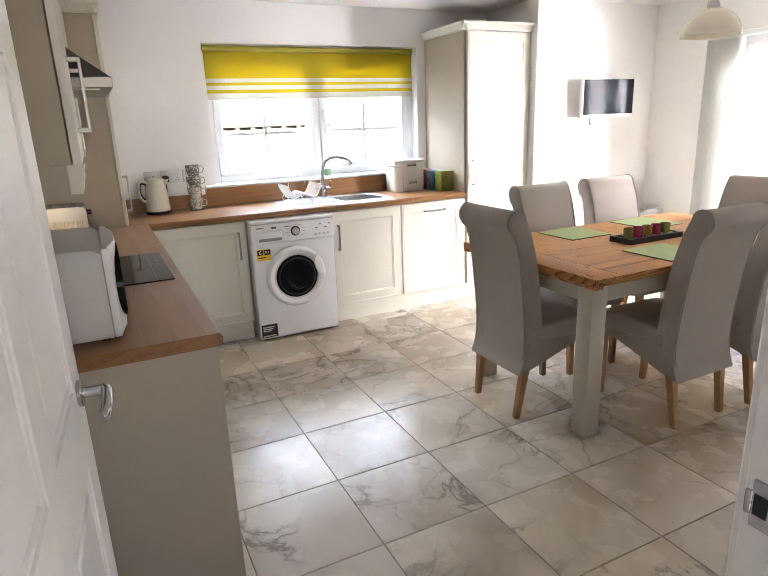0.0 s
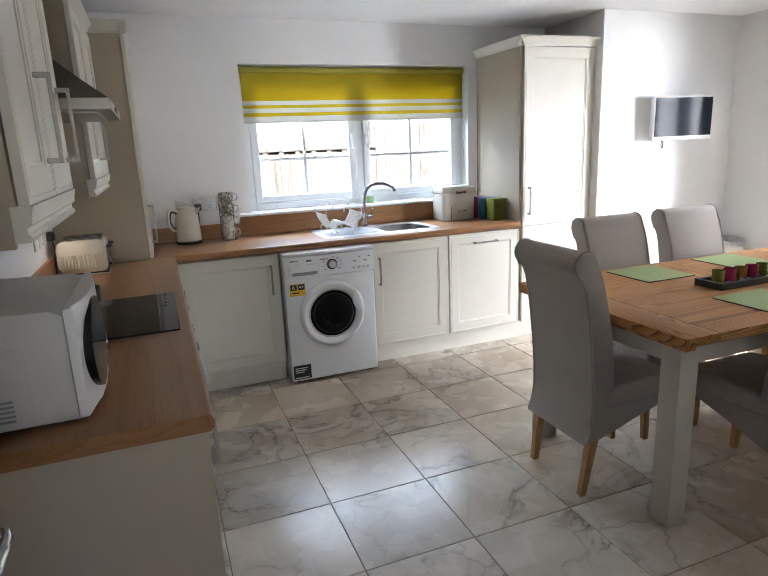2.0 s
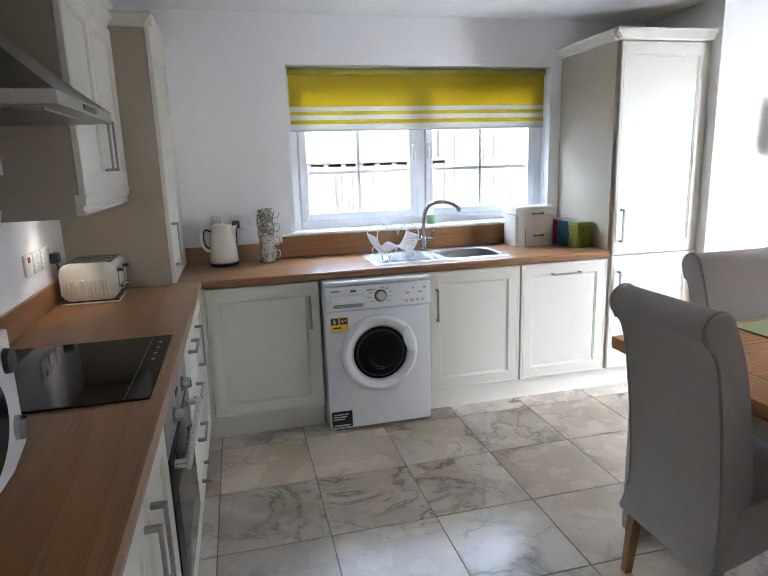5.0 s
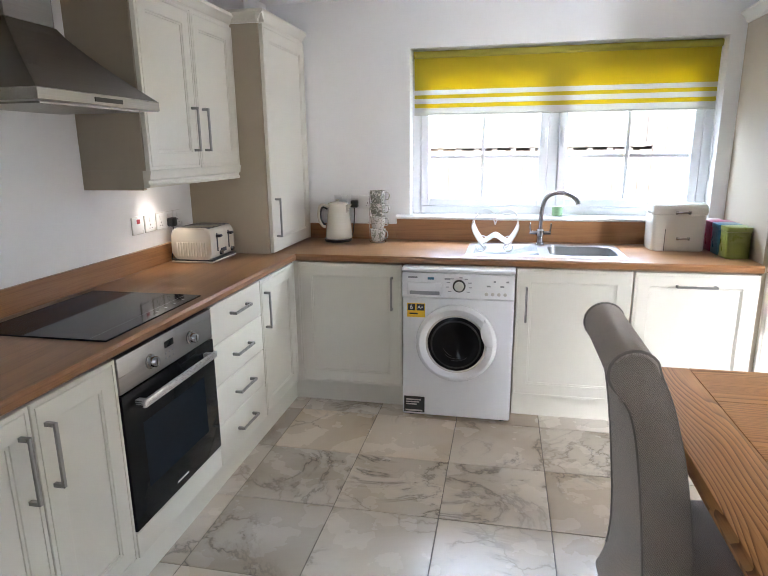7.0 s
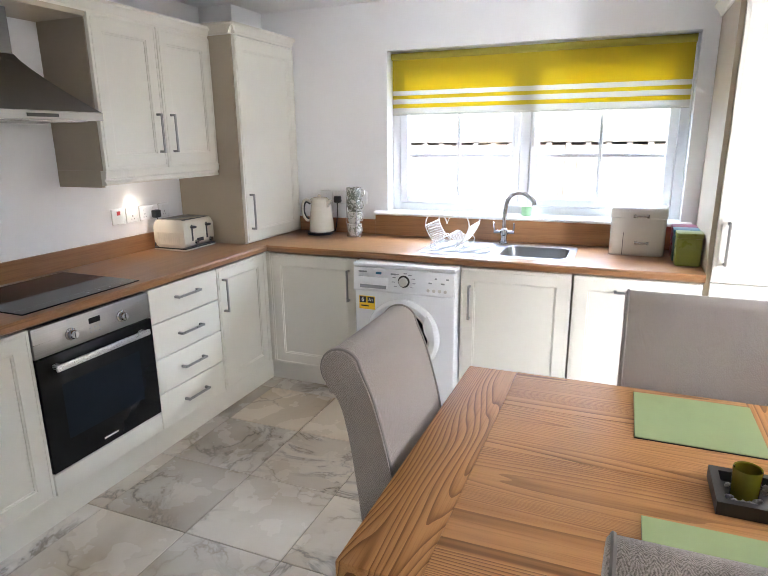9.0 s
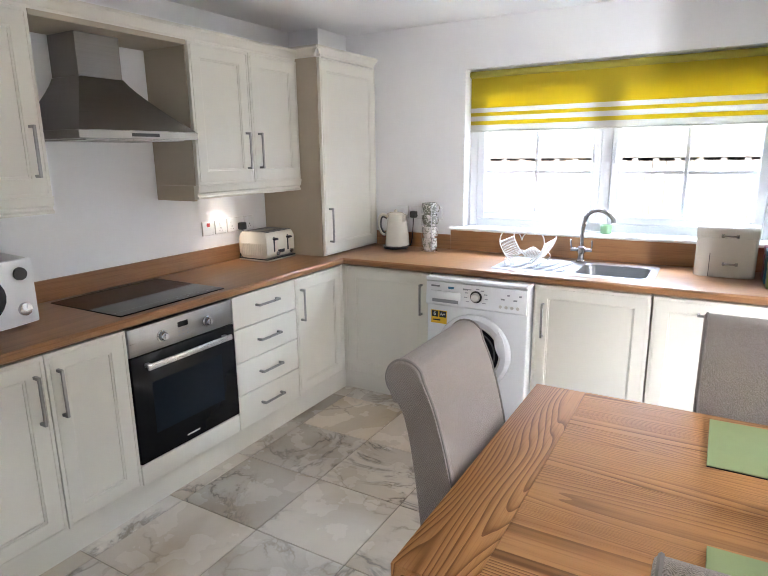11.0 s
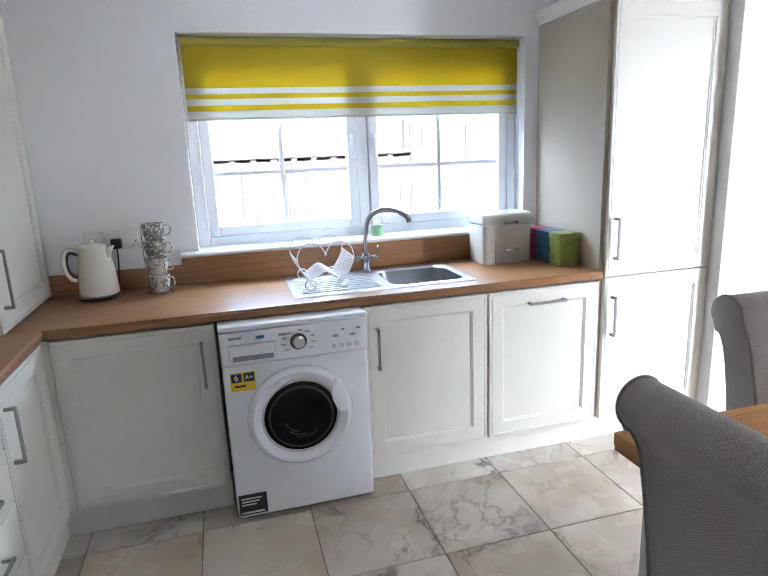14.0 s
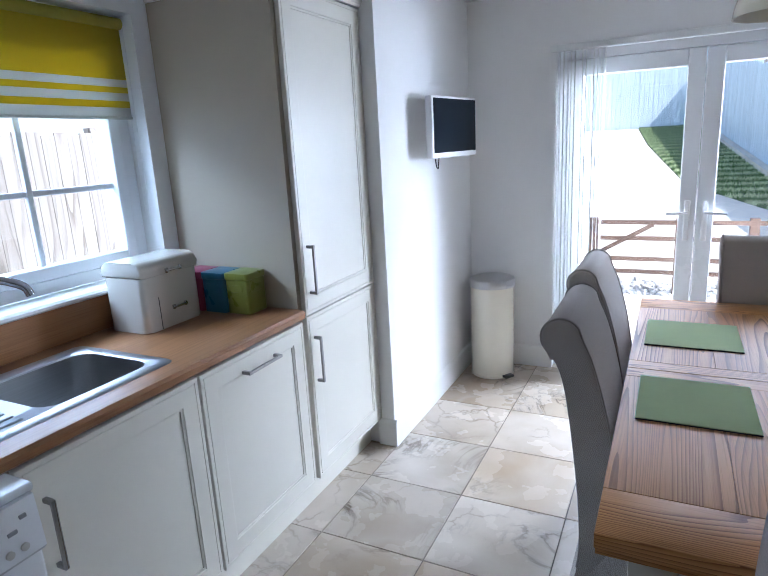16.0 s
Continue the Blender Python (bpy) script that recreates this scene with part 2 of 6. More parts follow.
M_TABX = wood("oiled_oak_lengthwise", (0.13, 0.050, 0.017), (0.43, 0.195, 0.070), (0.58, 0.29, 0.112), "x", 66.0, 0.05, 0.40, 5.0, 1.0, 0.13, 3.6)
M_TABY = wood("oiled_oak_crosswise", (0.15, 0.058, 0.020), (0.44, 0.20, 0.072), (0.58, 0.29, 0.112), "y", 60.0, 0.11, 0.40, 5.0, 1.0, 0.13, 3.6)
M_LEGOAK = wood("oak_chair_leg", (0.28, 0.14, 0.055), (0.42, 0.23, 0.10), (0.50, 0.29, 0.13), "z", 24.0, 0.1, 0.4, 4.0, 0.6)
M_TILE = tile_stone("marbled_porcelain")
M_GROUT = paint("grout", (0.17, 0.145, 0.12), 0.9, 0.1, 8.0, 0.2, 300)
M_FAB = fabric("grey_chenille", (0.23, 0.198, 0.17), (0.53, 0.47, 0.42))
M_PIPE = paint("grey_piping", (0.29, 0.265, 0.245), 0.85, 0.06, 20, 0.1, 400)
M_STEEL = brushed("brushed_steel", (0.36, 0.35, 0.335), 0.32, "y")
M_STEELX = brushed("brushed_steel_sink", (0.42, 0.42, 0.43), 0.34, "x")
M_LID = brushed("brushed_steel_lid", (0.58, 0.58, 0.58), 0.28, "x")
M_HANDLE = brushed("brushed_nickel", (0.36, 0.35, 0.33), 0.30, "z")
M_SEAL = paint("dark_rubber", (0.07, 0.07, 0.072), 0.5, 0.05)
M_CHROME = paint("chrome", (0.46, 0.46, 0.475), 0.09, 0.02, 5, 0.0, 100, 1.0, rvar=0.03)
M_BLACKGL = paint("black_glass", (0.010, 0.010, 0.011), 0.06, 0.2, 5, 0.0, 100, rvar=0.02)
M_BLACKGL.node_tree.nodes["Principled BSDF"].inputs["Specular IOR Level"].default_value = 0.13
M_BLACK = paint("black_plastic", (0.020, 0.020, 0.021), 0.38, 0.1, 8, 0.05, 200)
M_WHITE = paint("white_enamel", (0.84, 0.85, 0.86), 0.22, 0.012, 2, 0.01, 100)
M_WPLAST = paint("white_plastic", (0.80, 0.80, 0.79), 0.35, 0.015, 4, 0.02, 200)
M_GREYPL = paint("grey_print", (0.28, 0.29, 0.31), 0.4, 0.03, 8, 0.0, 200)
M_CREAM = paint("cream_gloss_enamel", (0.74, 0.69, 0.57), 0.16, 0.015, 3, 0.01, 100, coat=0.3)
M_SILVER = paint("silver_grey_plastic", (0.60, 0.58, 0.535), 0.38, 0.02, 4, 0.03, 300)
M_MATG = paint("sage_placemat", (0.36, 0.44, 0.22), 0.8, 0.03, 12, 0.06, 500)
M_MATG.node_tree.nodes["Principled BSDF"].inputs["Specular IOR Level"].default_value = 0.15
# sink steel again, darkened in colour for the shade inside the bowl
M_BOWL = brushed("shaded_steel_bowl", (0.30, 0.295, 0.29), 0.34, "x")
M_GLASS = clear_glass("window_glass")
M_YEL = cloth_thin("yellow_blind_cloth", (0.60, 0.47, 0.025), 0.42)
# same yellow cloth, its colour darkened because no daylight shines through the roll
M_ROLL = paint("shaded_rolled_cloth", (0.34, 0.29, 0.035), 0.85, 0.03, 8, 0.05, 500)
M_HOOD = brushed("brushed_steel_hood", (0.25, 0.238, 0.22), 0.34, "y")
M_BIN = paint("grey_cream_enamel", (0.58, 0.545, 0.475), 0.20, 0.015, 3, 0.01, 100, coat=0.3)
M_BLW = cloth_thin("white_blind_cloth", (0.68, 0.67, 0.61), 0.34)
M_VANE = cloth_thin("white_vane_cloth", (0.88, 0.88, 0.86), 0.72)
M_PAPER = paint("wall_socket_plate", (0.80, 0.80, 0.78), 0.3, 0.01, 4, 0.0, 100)
M_RED = paint("red_rocker", (0.45, 0.03, 0.03), 0.35, 0.05)
M_TV = paint("dark_screen", (0.012, 0.016, 0.022), 0.10, 0.1, 3, 0.0, 100, rvar=0.02)
M_TV.node_tree.nodes["Principled BSDF"].inputs["Specular IOR Level"].default_value = 0.08
M_MAG = paint("magenta_tin", (0.34, 0.035, 0.10), 0.30, 0.04, 6)
M_BLUE = paint("blue_tin", (0.03, 0.15, 0.25), 0.30, 0.04, 6)
M_GREEN = paint("green_tin", (0.20, 0.22, 0.035), 0.30, 0.04, 6)
M_LABY = paint("yellow_label", (0.80, 0.50, 0.02), 0.4, 0.02)
M_PAVE = paint("pale_paving", (0.70, 0.635, 0.51), 0.85, 0.12, 5, 0.3, 80)
M_GRAVEL = paint("grey_gravel", (0.33, 0.31, 0.29), 0.9, 0.4, 30, 0.8, 40)
M_FENCE = wood("weathered_fence", (0.15, 0.125, 0.095), (0.32, 0.275, 0.225), (0.41, 0.365, 0.305), "z", 14.0, 0.1, 0.85, 6.0, 0.8)


def slat_shadow_lawn(name, dark, light, width):
    """Grass with fence-slat shadows put into its colour as narrow light and dark stripes."""
    m, nt, p = nodes_of(name)
    v = coords(nt)
    w = nt.nodes.new("ShaderNodeTexWave")
    w.bands_direction = "X"
    w.inputs["Scale"].default_value, w.inputs["Distortion"].default_value = 0.314 / width, 1.2
    w.inputs["Detail Scale"].default_value = 2.0
    link(nt, v, w.inputs["Vector"])
    patch = noise_node(nt, v, 7.0, 3)
    col = ramp(nt, w.outputs["Color"], [(0.35, dark), (0.65, light)])
    link(nt, mix(nt, 0.5, col, ramp(nt, patch.outputs[0], [(0.3, (0.5, 0.5, 0.5)), (0.7, (1.1, 1.1, 1.1))]), "MULTIPLY"), p.inputs["Base Color"])
    p.inputs["Roughness"].default_value = 0.8
    return m


M_GRASS = slat_shadow_lawn("lawn_soil", (0.06, 0.10, 0.03), (0.40, 0.44, 0.24), 0.42)
M_BLADE = slat_shadow_lawn("grass_blade", (0.08, 0.155, 0.035), (0.50, 0.56, 0.30), 0.42)
# pale fence timber with the blue of sky-lit shade put into its colour
M_FENCEB = wood("sky_tinted_fence", (0.43, 0.51, 0.54), (0.58, 0.67, 0.71), (0.65, 0.73, 0.77), "z", 14.0, 0.1, 0.85, 6.0, 0.7)
M_RENDER = paint("outside_render", (0.55, 0.50, 0.43), 0.9, 0.06, 3, 0.3, 120)


# ---- building helpers ----
BASE = {}


def thing(name, label, category, at=(0, 0, 0), group="", kind=""):
    ob = new(name)
    ob.empty_display_size = 0.05
    ob.location = at
    BASE[ob.name] = Vector(at)
    return tagged(ob, label, category, group, kind)


def base_of(ob):
    while ob.parent:
        ob = ob.parent
    return BASE.get(ob.name, Vector())


def finish(bm, name, material, smooth=True):
    bmesh.ops.recalc_face_normals(bm, faces=bm.faces[:])
    me = bpy.data.meshes.new(name)
    bm.to_mesh(me)
    bm.free()
    for mt in material if isinstance(material, (list, tuple)) else (material,):
        me.materials.append(mt)
    if smooth:
        me.shade_smooth()
        me.set_sharp_from_angle(angle=radians(38))
    return me


def part(name, bm, material, parent, label="", smooth=True):
    """One mesh under a thing or a part; coordinates are world ones until the thing is moved."""
    off = base_of(parent)
    if off.length:
        bmesh.ops.translate(bm, verts=bm.verts[:], vec=-off)
    ob = new(name, finish(bm, name, material, smooth))
    ob.parent = parent
    return tagged(ob, label)


def solo(name, bm, material, label="", category="", kind="", group="", smooth=True):
    return tagged(new(name, finish(bm, name, material, smooth)), label, category, group, kind)


def B(*boxes, bev=0.0, seg=1):
    """A bmesh of boxes (x0, x1, y0, y1, z0, z1)."""
    bm = bmesh.new()
    for b in boxes:
        add_box(bm, *b, bev=bev, seg=seg)
    return bm


def add_box(bm, x0, x1, y0, y1, z0, z1, bev=0.0, seg=1, m=None):
    t = bmesh.new()
    bmesh.ops.create_cube(t, size=1.0)
    for v in t.verts:
        v.co = Vector(((x0 + x1) / 2 + v.co.x * (x1 - x0), (y0 + y1) / 2 + v.co.y * (y1 - y0), (z0 + z1) / 2 + v.co.z * (z1 - z0)))
    if bev:
        bmesh.ops.bevel(t, geom=t.edges[:], offset=min(bev, 0.45 * min(abs(x1 - x0), abs(y1 - y0), abs(z1 - z0))), segments=seg, affect="EDGES", profile=0.5)
    merge(bm, t, m)
    return bm


def merge(bm, t, m=None):
    if m is not None:
        bmesh.ops.transform(t, matrix=m, verts=t.verts[:])
    vs = {v: bm.verts.new(v.co) for v in t.verts}
    for f in t.faces:
        nf = bm.faces.new([vs[v] for v in f.verts])
        nf.material_index, nf.smooth = f.material_index, f.smooth
    t.free()
    return bm


def prism(bm, outline, axis, a, b, bev=0.0, seg=2):
    """Extrude a 2D outline along an axis from a to b. x: outline is (y, z); y: (x, z); z: (x, y)."""
    t = bmesh.new()
    put = {"x": lambda p, d: (d, p[0], p[1]), "y": lambda p, d: (p[0], d, p[1]), "z": lambda p, d: (p[0], p[1], d)}[axis]
    lo = [t.verts.new(put(p, a)) for p in outline]
    hi = [t.verts.new(put(p, b)) for p in outline]
    n = len(outline)
    caps = [t.faces.new(lo), t.faces.new(hi[::-1])]
    for i in range(n):
        t.faces.new((lo[i], lo[(i + 1) % n], hi[(i + 1) % n], hi[i]))
    if bev:
        es = {e for f in caps for e in f.edges}
        bmesh.ops.bevel(t, geom=list(es), offset=bev, segments=seg, affect="EDGES", profile=0.5)
    return merge(bm, t)


def lathe(bm, profile, at=(0, 0, 0), n=32, m=None):
    """Turn (r, z) pairs about the z axis at a place."""
    t = bmesh.new()
    rings = []
    for r, z in profile:
        if r < 1e-6:
            rings.append([t.verts.new((0, 0, z))])
        else:
            rings.append([t.verts.new((r * math.cos(2 * math.pi * i / n), r * math.sin(2 * math.pi * i / n), z)) for i in range(n)])
    for p, q in zip(rings, rings[1:]):
        for i in range(n):
            j = (i + 1) % n
            f = [p[i % len(p)], p[j % len(p)], q[j % len(q)], q[i % len(q)]]
            f = list(dict.fromkeys(f))
            if len(f) > 2:
                t.faces.new(f)
    return merge(bm, t, Matrix.Translation(at) @ (m or Matrix()))


def tube(bm, pts, r, n=8, closed=False):
    """A round bar along points."""
    pts = [Vector(p) for p in pts]
    t = bmesh.new()
    rings, up = [], None
    k = len(pts)
    for i, p in enumerate(pts):
        a = pts[(i - 1) % k] if (i or closed) else pts[0]
        b = pts[(i + 1) % k] if (i < k - 1 or closed) else pts[-1]
        d = (b - a).normalized()
        if up is None:
            up = d.orthogonal().normalized()
        up = (up - d * up.dot(d)).normalized()
        side = d.cross(up)
        rings.append([t.verts.new(p + (up * math.cos(2 * math.pi * j / n) + side * math.sin(2 * math.pi * j / n)) * r) for j in range(n)])
    for i in range(k if closed else k - 1):
        p, q = rings[i], rings[(i + 1) % k]
        for j in range(n):
            t.faces.new((p[j], p[(j + 1) % n], q[(j + 1) % n], q[j]))
    if not closed:
        t.faces.new(rings[0][::-1])
        t.faces.new(rings[-1])
    return merge(bm, t)


def cyl(bm, a, b, r, n=20, bev=0.0):
    """A round bar from a to b with softened rims."""
    a, b = Vector(a), Vector(b)
    h = (b - a).length
    e = min(bev, r * 0.4, h * 0.3)
    prof = [(0, 0), (r - e, 0), (r, e), (r, h - e), (r - e, h), (0, h)] if e else [(0, 0), (r, 0), (r, h), (0, h)]
    return lathe(bm, prof, a, n, (b - a).to_track_quat("Z", "Y").to_matrix().to_4x4())


def arc(cx, cy, r, a0, a1, n):
    return [(cx + r * math.cos(radians(a0 + (a1 - a0) * i / n)), cy + r * math.sin(radians(a0 + (a1 - a0) * i / n))) for i in range(n + 1)]


def round_rect(x0, x1, y0, y1, r, n=5):
    return arc(x1 - r, y0 + r, r, -90, 0, n) + arc(x1 - r, y1 - r, r, 0, 90, n) + arc(x0 + r, y1 - r, r, 90, 180, n) + arc(x0 + r, y0 + r, r, 180, 270, n)


def facing(side, at):
    """Maps door space (u along, v up, w out of the face) to the room. side 'x': a run on the x wall, u is y; side 'y': on the y wall, u is x."""
    if side == "x":
        return Matrix(((0, 0, 1, at), (1, 0, 0, 0), (0, 1, 0, 0), (0, 0, 0, 1)))
    return Matrix(((1, 0, 0, 0), (0, 0, -1, at), (0, 1, 0, 0), (0, 0, 0, 1)))


def shaker(u0, u1, v0, v1, m, rail=0.075, thick=0.02, drop=0.008):
    """A framed door in one piece: flat frame, thin bead, recessed panel, eased edges."""
    bm = bmesh.new()

    def loop(i, w):
        return [bm.verts.new(p) for p in ((u0 + i, v0 + i, w), (u1 - i, v0 + i, w), (u1 - i, v1 - i, w), (u0 + i, v1 - i, w))]

    rings = [loop(0, 0), loop(0, thick - 0.002), loop(0.002, thick), loop(0.013, thick), loop(0.0135, thick - 0.0025), loop(0.0165, thick - 0.0025), loop(0.017, thick), loop(rail - 0.004, thick), loop(rail - 0.002, thick - 0.003), loop(rail + 0.005, thick - 0.0045), loop(rail + 0.006, thick - drop)]
    bm.faces.new(rings[0][::-1])
    for p, q in zip(rings, rings[1:]):
        for i in range(4):
            bm.faces.new((p[i], p[(i + 1) % 4], q[(i + 1) % 4], q[i]))
    bm.faces.new(rings[-1])
    bmesh.ops.transform(bm, matrix=m, verts=bm.verts[:])
    return bm


def slab(u0, u1, v0, v1, m, thick=0.02):
    bm = bmesh.new()
    add_box(bm, u0, u1, v0, v1, 0, thick, 0.003, 2, m)
    return bm


def bar_handle(u, v, m, length=0.19, upright=True, off=0.02):
    """A square D handle with two posts."""
    bm = bmesh.new()
    s, h = 0.006, length / 2
    if upright:
        add_box(bm, u - s, u + s, v - h, v + h, off + 0.026, off + 0.035, 0.0015, 1, m)
        for q in (v - h, v + h - 2 * s):
            add_box(bm, u - s, u + s, q, q + 2 * s, off, off + 0.027, 0.001, 1, m)
    else:
        add_box(bm, u - h, u + h, v - s, v + s, off + 0.026, off + 0.035, 0.0015, 1, m)
        for q in (u - h, u + h - 2 * s):
            add_box(bm, q, q + 2 * s, v - s, v + s, off, off + 0.027, 0.001, 1, m)
    return bm


def wall_with(name, boxes, material, label):
    return solo(name, B(*boxes), material, label, "wall", "structure", smooth=False)


def lettering(text, size, m, material, parent, label=""):
    """Flat raised letters in the built-in font, as one mesh part."""
    cu = bpy.data.curves.new("lettering", "FONT")
    cu.body, cu.size, cu.extrude, cu.align_x, cu.align_y = text, size, 0.0003, "CENTER", "CENTER"
    tmp = bpy.data.objects.new("lettering", cu)
    me = bpy.data.meshes.new_from_object(tmp)
    bpy.data.objects.remove(tmp)
    me.transform(Matrix.Translation(-base_of(parent)) @ m)
    me.materials.clear()
    me.materials.append(material)
    ob = new("lettering", me)
    ob.parent = parent
    return tagged(ob, label)


# ---- the room ----
CEIL, RX, DW = 2.36, 4.96, -4.165     # ceiling height, garden wall, door wall
wall_with("wall_window", [(-0.12, 1.16, 0, 0.30, 0, CEIL), (2.92, RX + 0.3, 0, 0.30, 0, CEIL), (1.16, 2.92, 0, 0.30, 0, 1.045), (1.16, 2.92, 0, 0.30, 2.07, CEIL)], M_WALL, "white painted kitchen wall with a window opening")
wall_with("wall_hob", [(-0.12, 0, DW, 0, 0, CEIL)], M_WALL, "white painted wall behind the hob")
wall_with("wall_television", [(3.63, RX, -0.686, 0, 0, CEIL)], M_WALL, "white painted boxed wall beside the tall cabinet")
FD0, FD1, FDT = -2.84, -1.24, 2.02
wall_with("wall_garden", [(RX, RX + 0.3, FD1, 0, 0, CEIL), (RX, RX + 0.3, DW - 0.12, FD0, 0, CEIL), (RX, RX + 0.3, FD0, FD1, FDT, CEIL)], M_WALL, "white painted wall around the garden doors")
DX0, DX1 = 0.205, 1.05
wall_with("wall_door", [(-0.12, DX0 - 0.03, DW - 0.12, DW, 0, CEIL), (DX1 + 0.03, RX, DW - 0.12, DW, 0, CEIL), (DX0 - 0.03, DX1 + 0.03, DW - 0.12, DW, 2.05, CEIL)], M_WALL, "white painted wall around the hall door")
# the end wall is unseen; its opening is added to let daylight into the hall
wall_with("wall_hall", [(-0.72, -0.60, -6.0, DW - 0.12, 0, CEIL), (2.0, 2.12, -6.0, DW - 0.12, 0, CEIL), (-0.60, 0.3, -6.12, -6.0, 0, CEIL), (1.2, 2.0, -6.12, -6.0, 0, CEIL), (0.3, 1.2, -6.12, -6.0, 0, 0.9), (0.3, 1.2, -6.12, -6.0, 2.05, CEIL)], M_WALL, "plain white hall walls with an opening added for light")
solo("ceiling", B((-0.72, RX + 0.3, -6.12, 0.3, CEIL, CEIL + 0.15)), M_CEIL, "smooth white painted ceiling", "ceiling", "structure", smooth=False)
soff = B((0, 0.25, -0.33, 0, 2.20, CEIL))
solo("boxing", soff, M_WALL, "white pipe boxing between cabinet top and ceiling", "boxing", "structure", smooth=False)


def skirting(name, runs):
    """Moulded boards: runs are (axis, wall plane, out direction, a, b)."""
    bm = bmesh.new()
    for ax, w, d, a, b in runs:
        prof = [(w, 0), (w + d * 0.016, 0), (w + d * 0.016, 0.105), (w + d * 0.012, 0.118), (w + d * 0.012, 0.128), (w + d * 0.006, 0.14), (w, 0.145)]
        prism(bm, prof, ax, a, b)
    return solo(name, bm, M_TRIM, "white moulded skirting board", "skirting", "structure")


skirting("baseboard", [("x", -0.686, -1, 3.63, RX), ("y", RX, -1, FD1 + 0.0, -0.702), ("y", RX, -1, DW, FD0), ("x", DW, 1, DX1 + 0.09, RX - 0.016), ("y", 3.63, -1, -0.702, -0.60), ("y", 0, 1, DW, -2.94)])

# window: sill, frame, two sashes with glazing bars
sill = bmesh.new()
prism(sill, [(0.10, 1.045), (-0.035, 1.045), (-0.045, 1.052), (-0.045, 1.062), (-0.035, 1.07), (0.10, 1.07)], "x", 1.075, 2.975)
solo("window_sill", sill, M_TRIM, "white painted window sill board", "window sill", "structure")
win = thing("window_1", "white double casement window with glazing bars, closed", "window", (2.03, 0.13, 1.07), kind="structure")
WY0, WY1 = 0.10, 0.17
part("window_frame", B((1.16, 1.215, WY0, WY1, 1.07, 2.07), (2.865, 2.92, WY0, WY1, 1.07, 2.07), (1.215, 2.865, WY0, WY1, 1.07, 1.12), (1.215, 2.865, WY0, WY1, 2.0, 2.07), (2.0, 2.06, WY0, WY1, 1.12, 2.0), bev=0.004), M_UPVC, win)
for a, b in ((1.218, 1.998), (2.062, 2.862)):
    s = part("sash", B((a, a + 0.05, WY0 - 0.012, WY1 - 0.02, 1.122, 1.998), (b - 0.05, b, WY0 - 0.012, WY1 - 0.02, 1.122, 1.998), (a + 0.05, b - 0.05, WY0 - 0.012, WY1 - 0.02, 1.122, 1.17), (a + 0.05, b - 0.05, WY0 - 0.012, WY1 - 0.02, 1.95, 1.998), bev=0.005), M_UPVC, win)
    c = (a + b) / 2
    part("glazing_bar", B((c - 0.011, c + 0.011, 0.112, 0.134, 1.17, 1.95), bev=0.003), M_UPVC, s)
    part("glazing_bar", B((a + 0.05, c - 0.011, 0.113, 0.133, 1.418, 1.440), (c + 0.011, b - 0.05, 0.113, 0.133, 1.418, 1.440), (a + 0.05, c - 0.011, 0.113, 0.133, 1.69, 1.712), (c + 0.011, b - 0.05, 0.113, 0.133, 1.69, 1.712), bev=0.003), M_UPVC, s)
    pane = part("pane", B((a + 0.048, b - 0.048, 0.121, 0.125, 1.168, 1.952)), M_GLASS, s, smooth=False)
    pane.visible_shadow = False
    hx = 1.972 if a < 1.5 else 2.088
    hd = bmesh.new()
    add_box(hd, hx - 0.012, hx + 0.012, 0.078, 0.09, 1.50, 1.60, 0.004)
    add_box(hd, hx - 0.008, hx + 0.008, 0.052, 0.08, 1.575, 1.595, 0.004)
    add_box(hd, hx - 0.009, hx + 0.009, 0.048, 0.062, 1.48, 1.60, 0.005)
    part("window_handle", hd, M_WPLAST, s)

# roller blind: striped cloth, tube and bottom bar
blind = thing("roller_blind", "yellow roller blind with white stripes, drawn part way down", "blind", (2.03, 0.04, 2.03))
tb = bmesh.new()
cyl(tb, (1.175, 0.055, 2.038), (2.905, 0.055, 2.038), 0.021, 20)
part("roller_tube", tb, M_ROLL, blind, "rolled yellow cloth, coloured dark for its shade")
for z0, z1, mt, nm in ((1.832, 2.038, M_YEL, "yellow"), (1.804, 1.832, M_BLW, "white"), (1.782, 1.804, M_YEL, "yellow"), (1.752, 1.782, M_BLW, "white"), (1.727, 1.752, M_YEL, "yellow"), (1.690, 1.727, M_BLW, "white")):
    part("blind_band", B((1.178, 2.902, 0.056, 0.0568, z0, z1)), mt, blind, nm + " cloth band", smooth=False)
bb = bmesh.new()
cyl(bb, (1.178, 0.0564, 1.688), (2.902, 0.0564, 1.688), 0.006, 10)
part("bottom_bar", bb, M_BLW, blind)
ch = bmesh.new()
tube(ch, [(2.910, 0.045, 2.03), (2.910, 0.045, 1.30)], 0.0016, 6)
tube(ch, [(2.910, 0.07, 2.03), (2.910, 0.07, 1.30), (2.910, 0.058, 1.28), (2.910, 0.045, 1.30)], 0.0016, 6)
part("pull_chain", ch, M_WPLAST, blind)

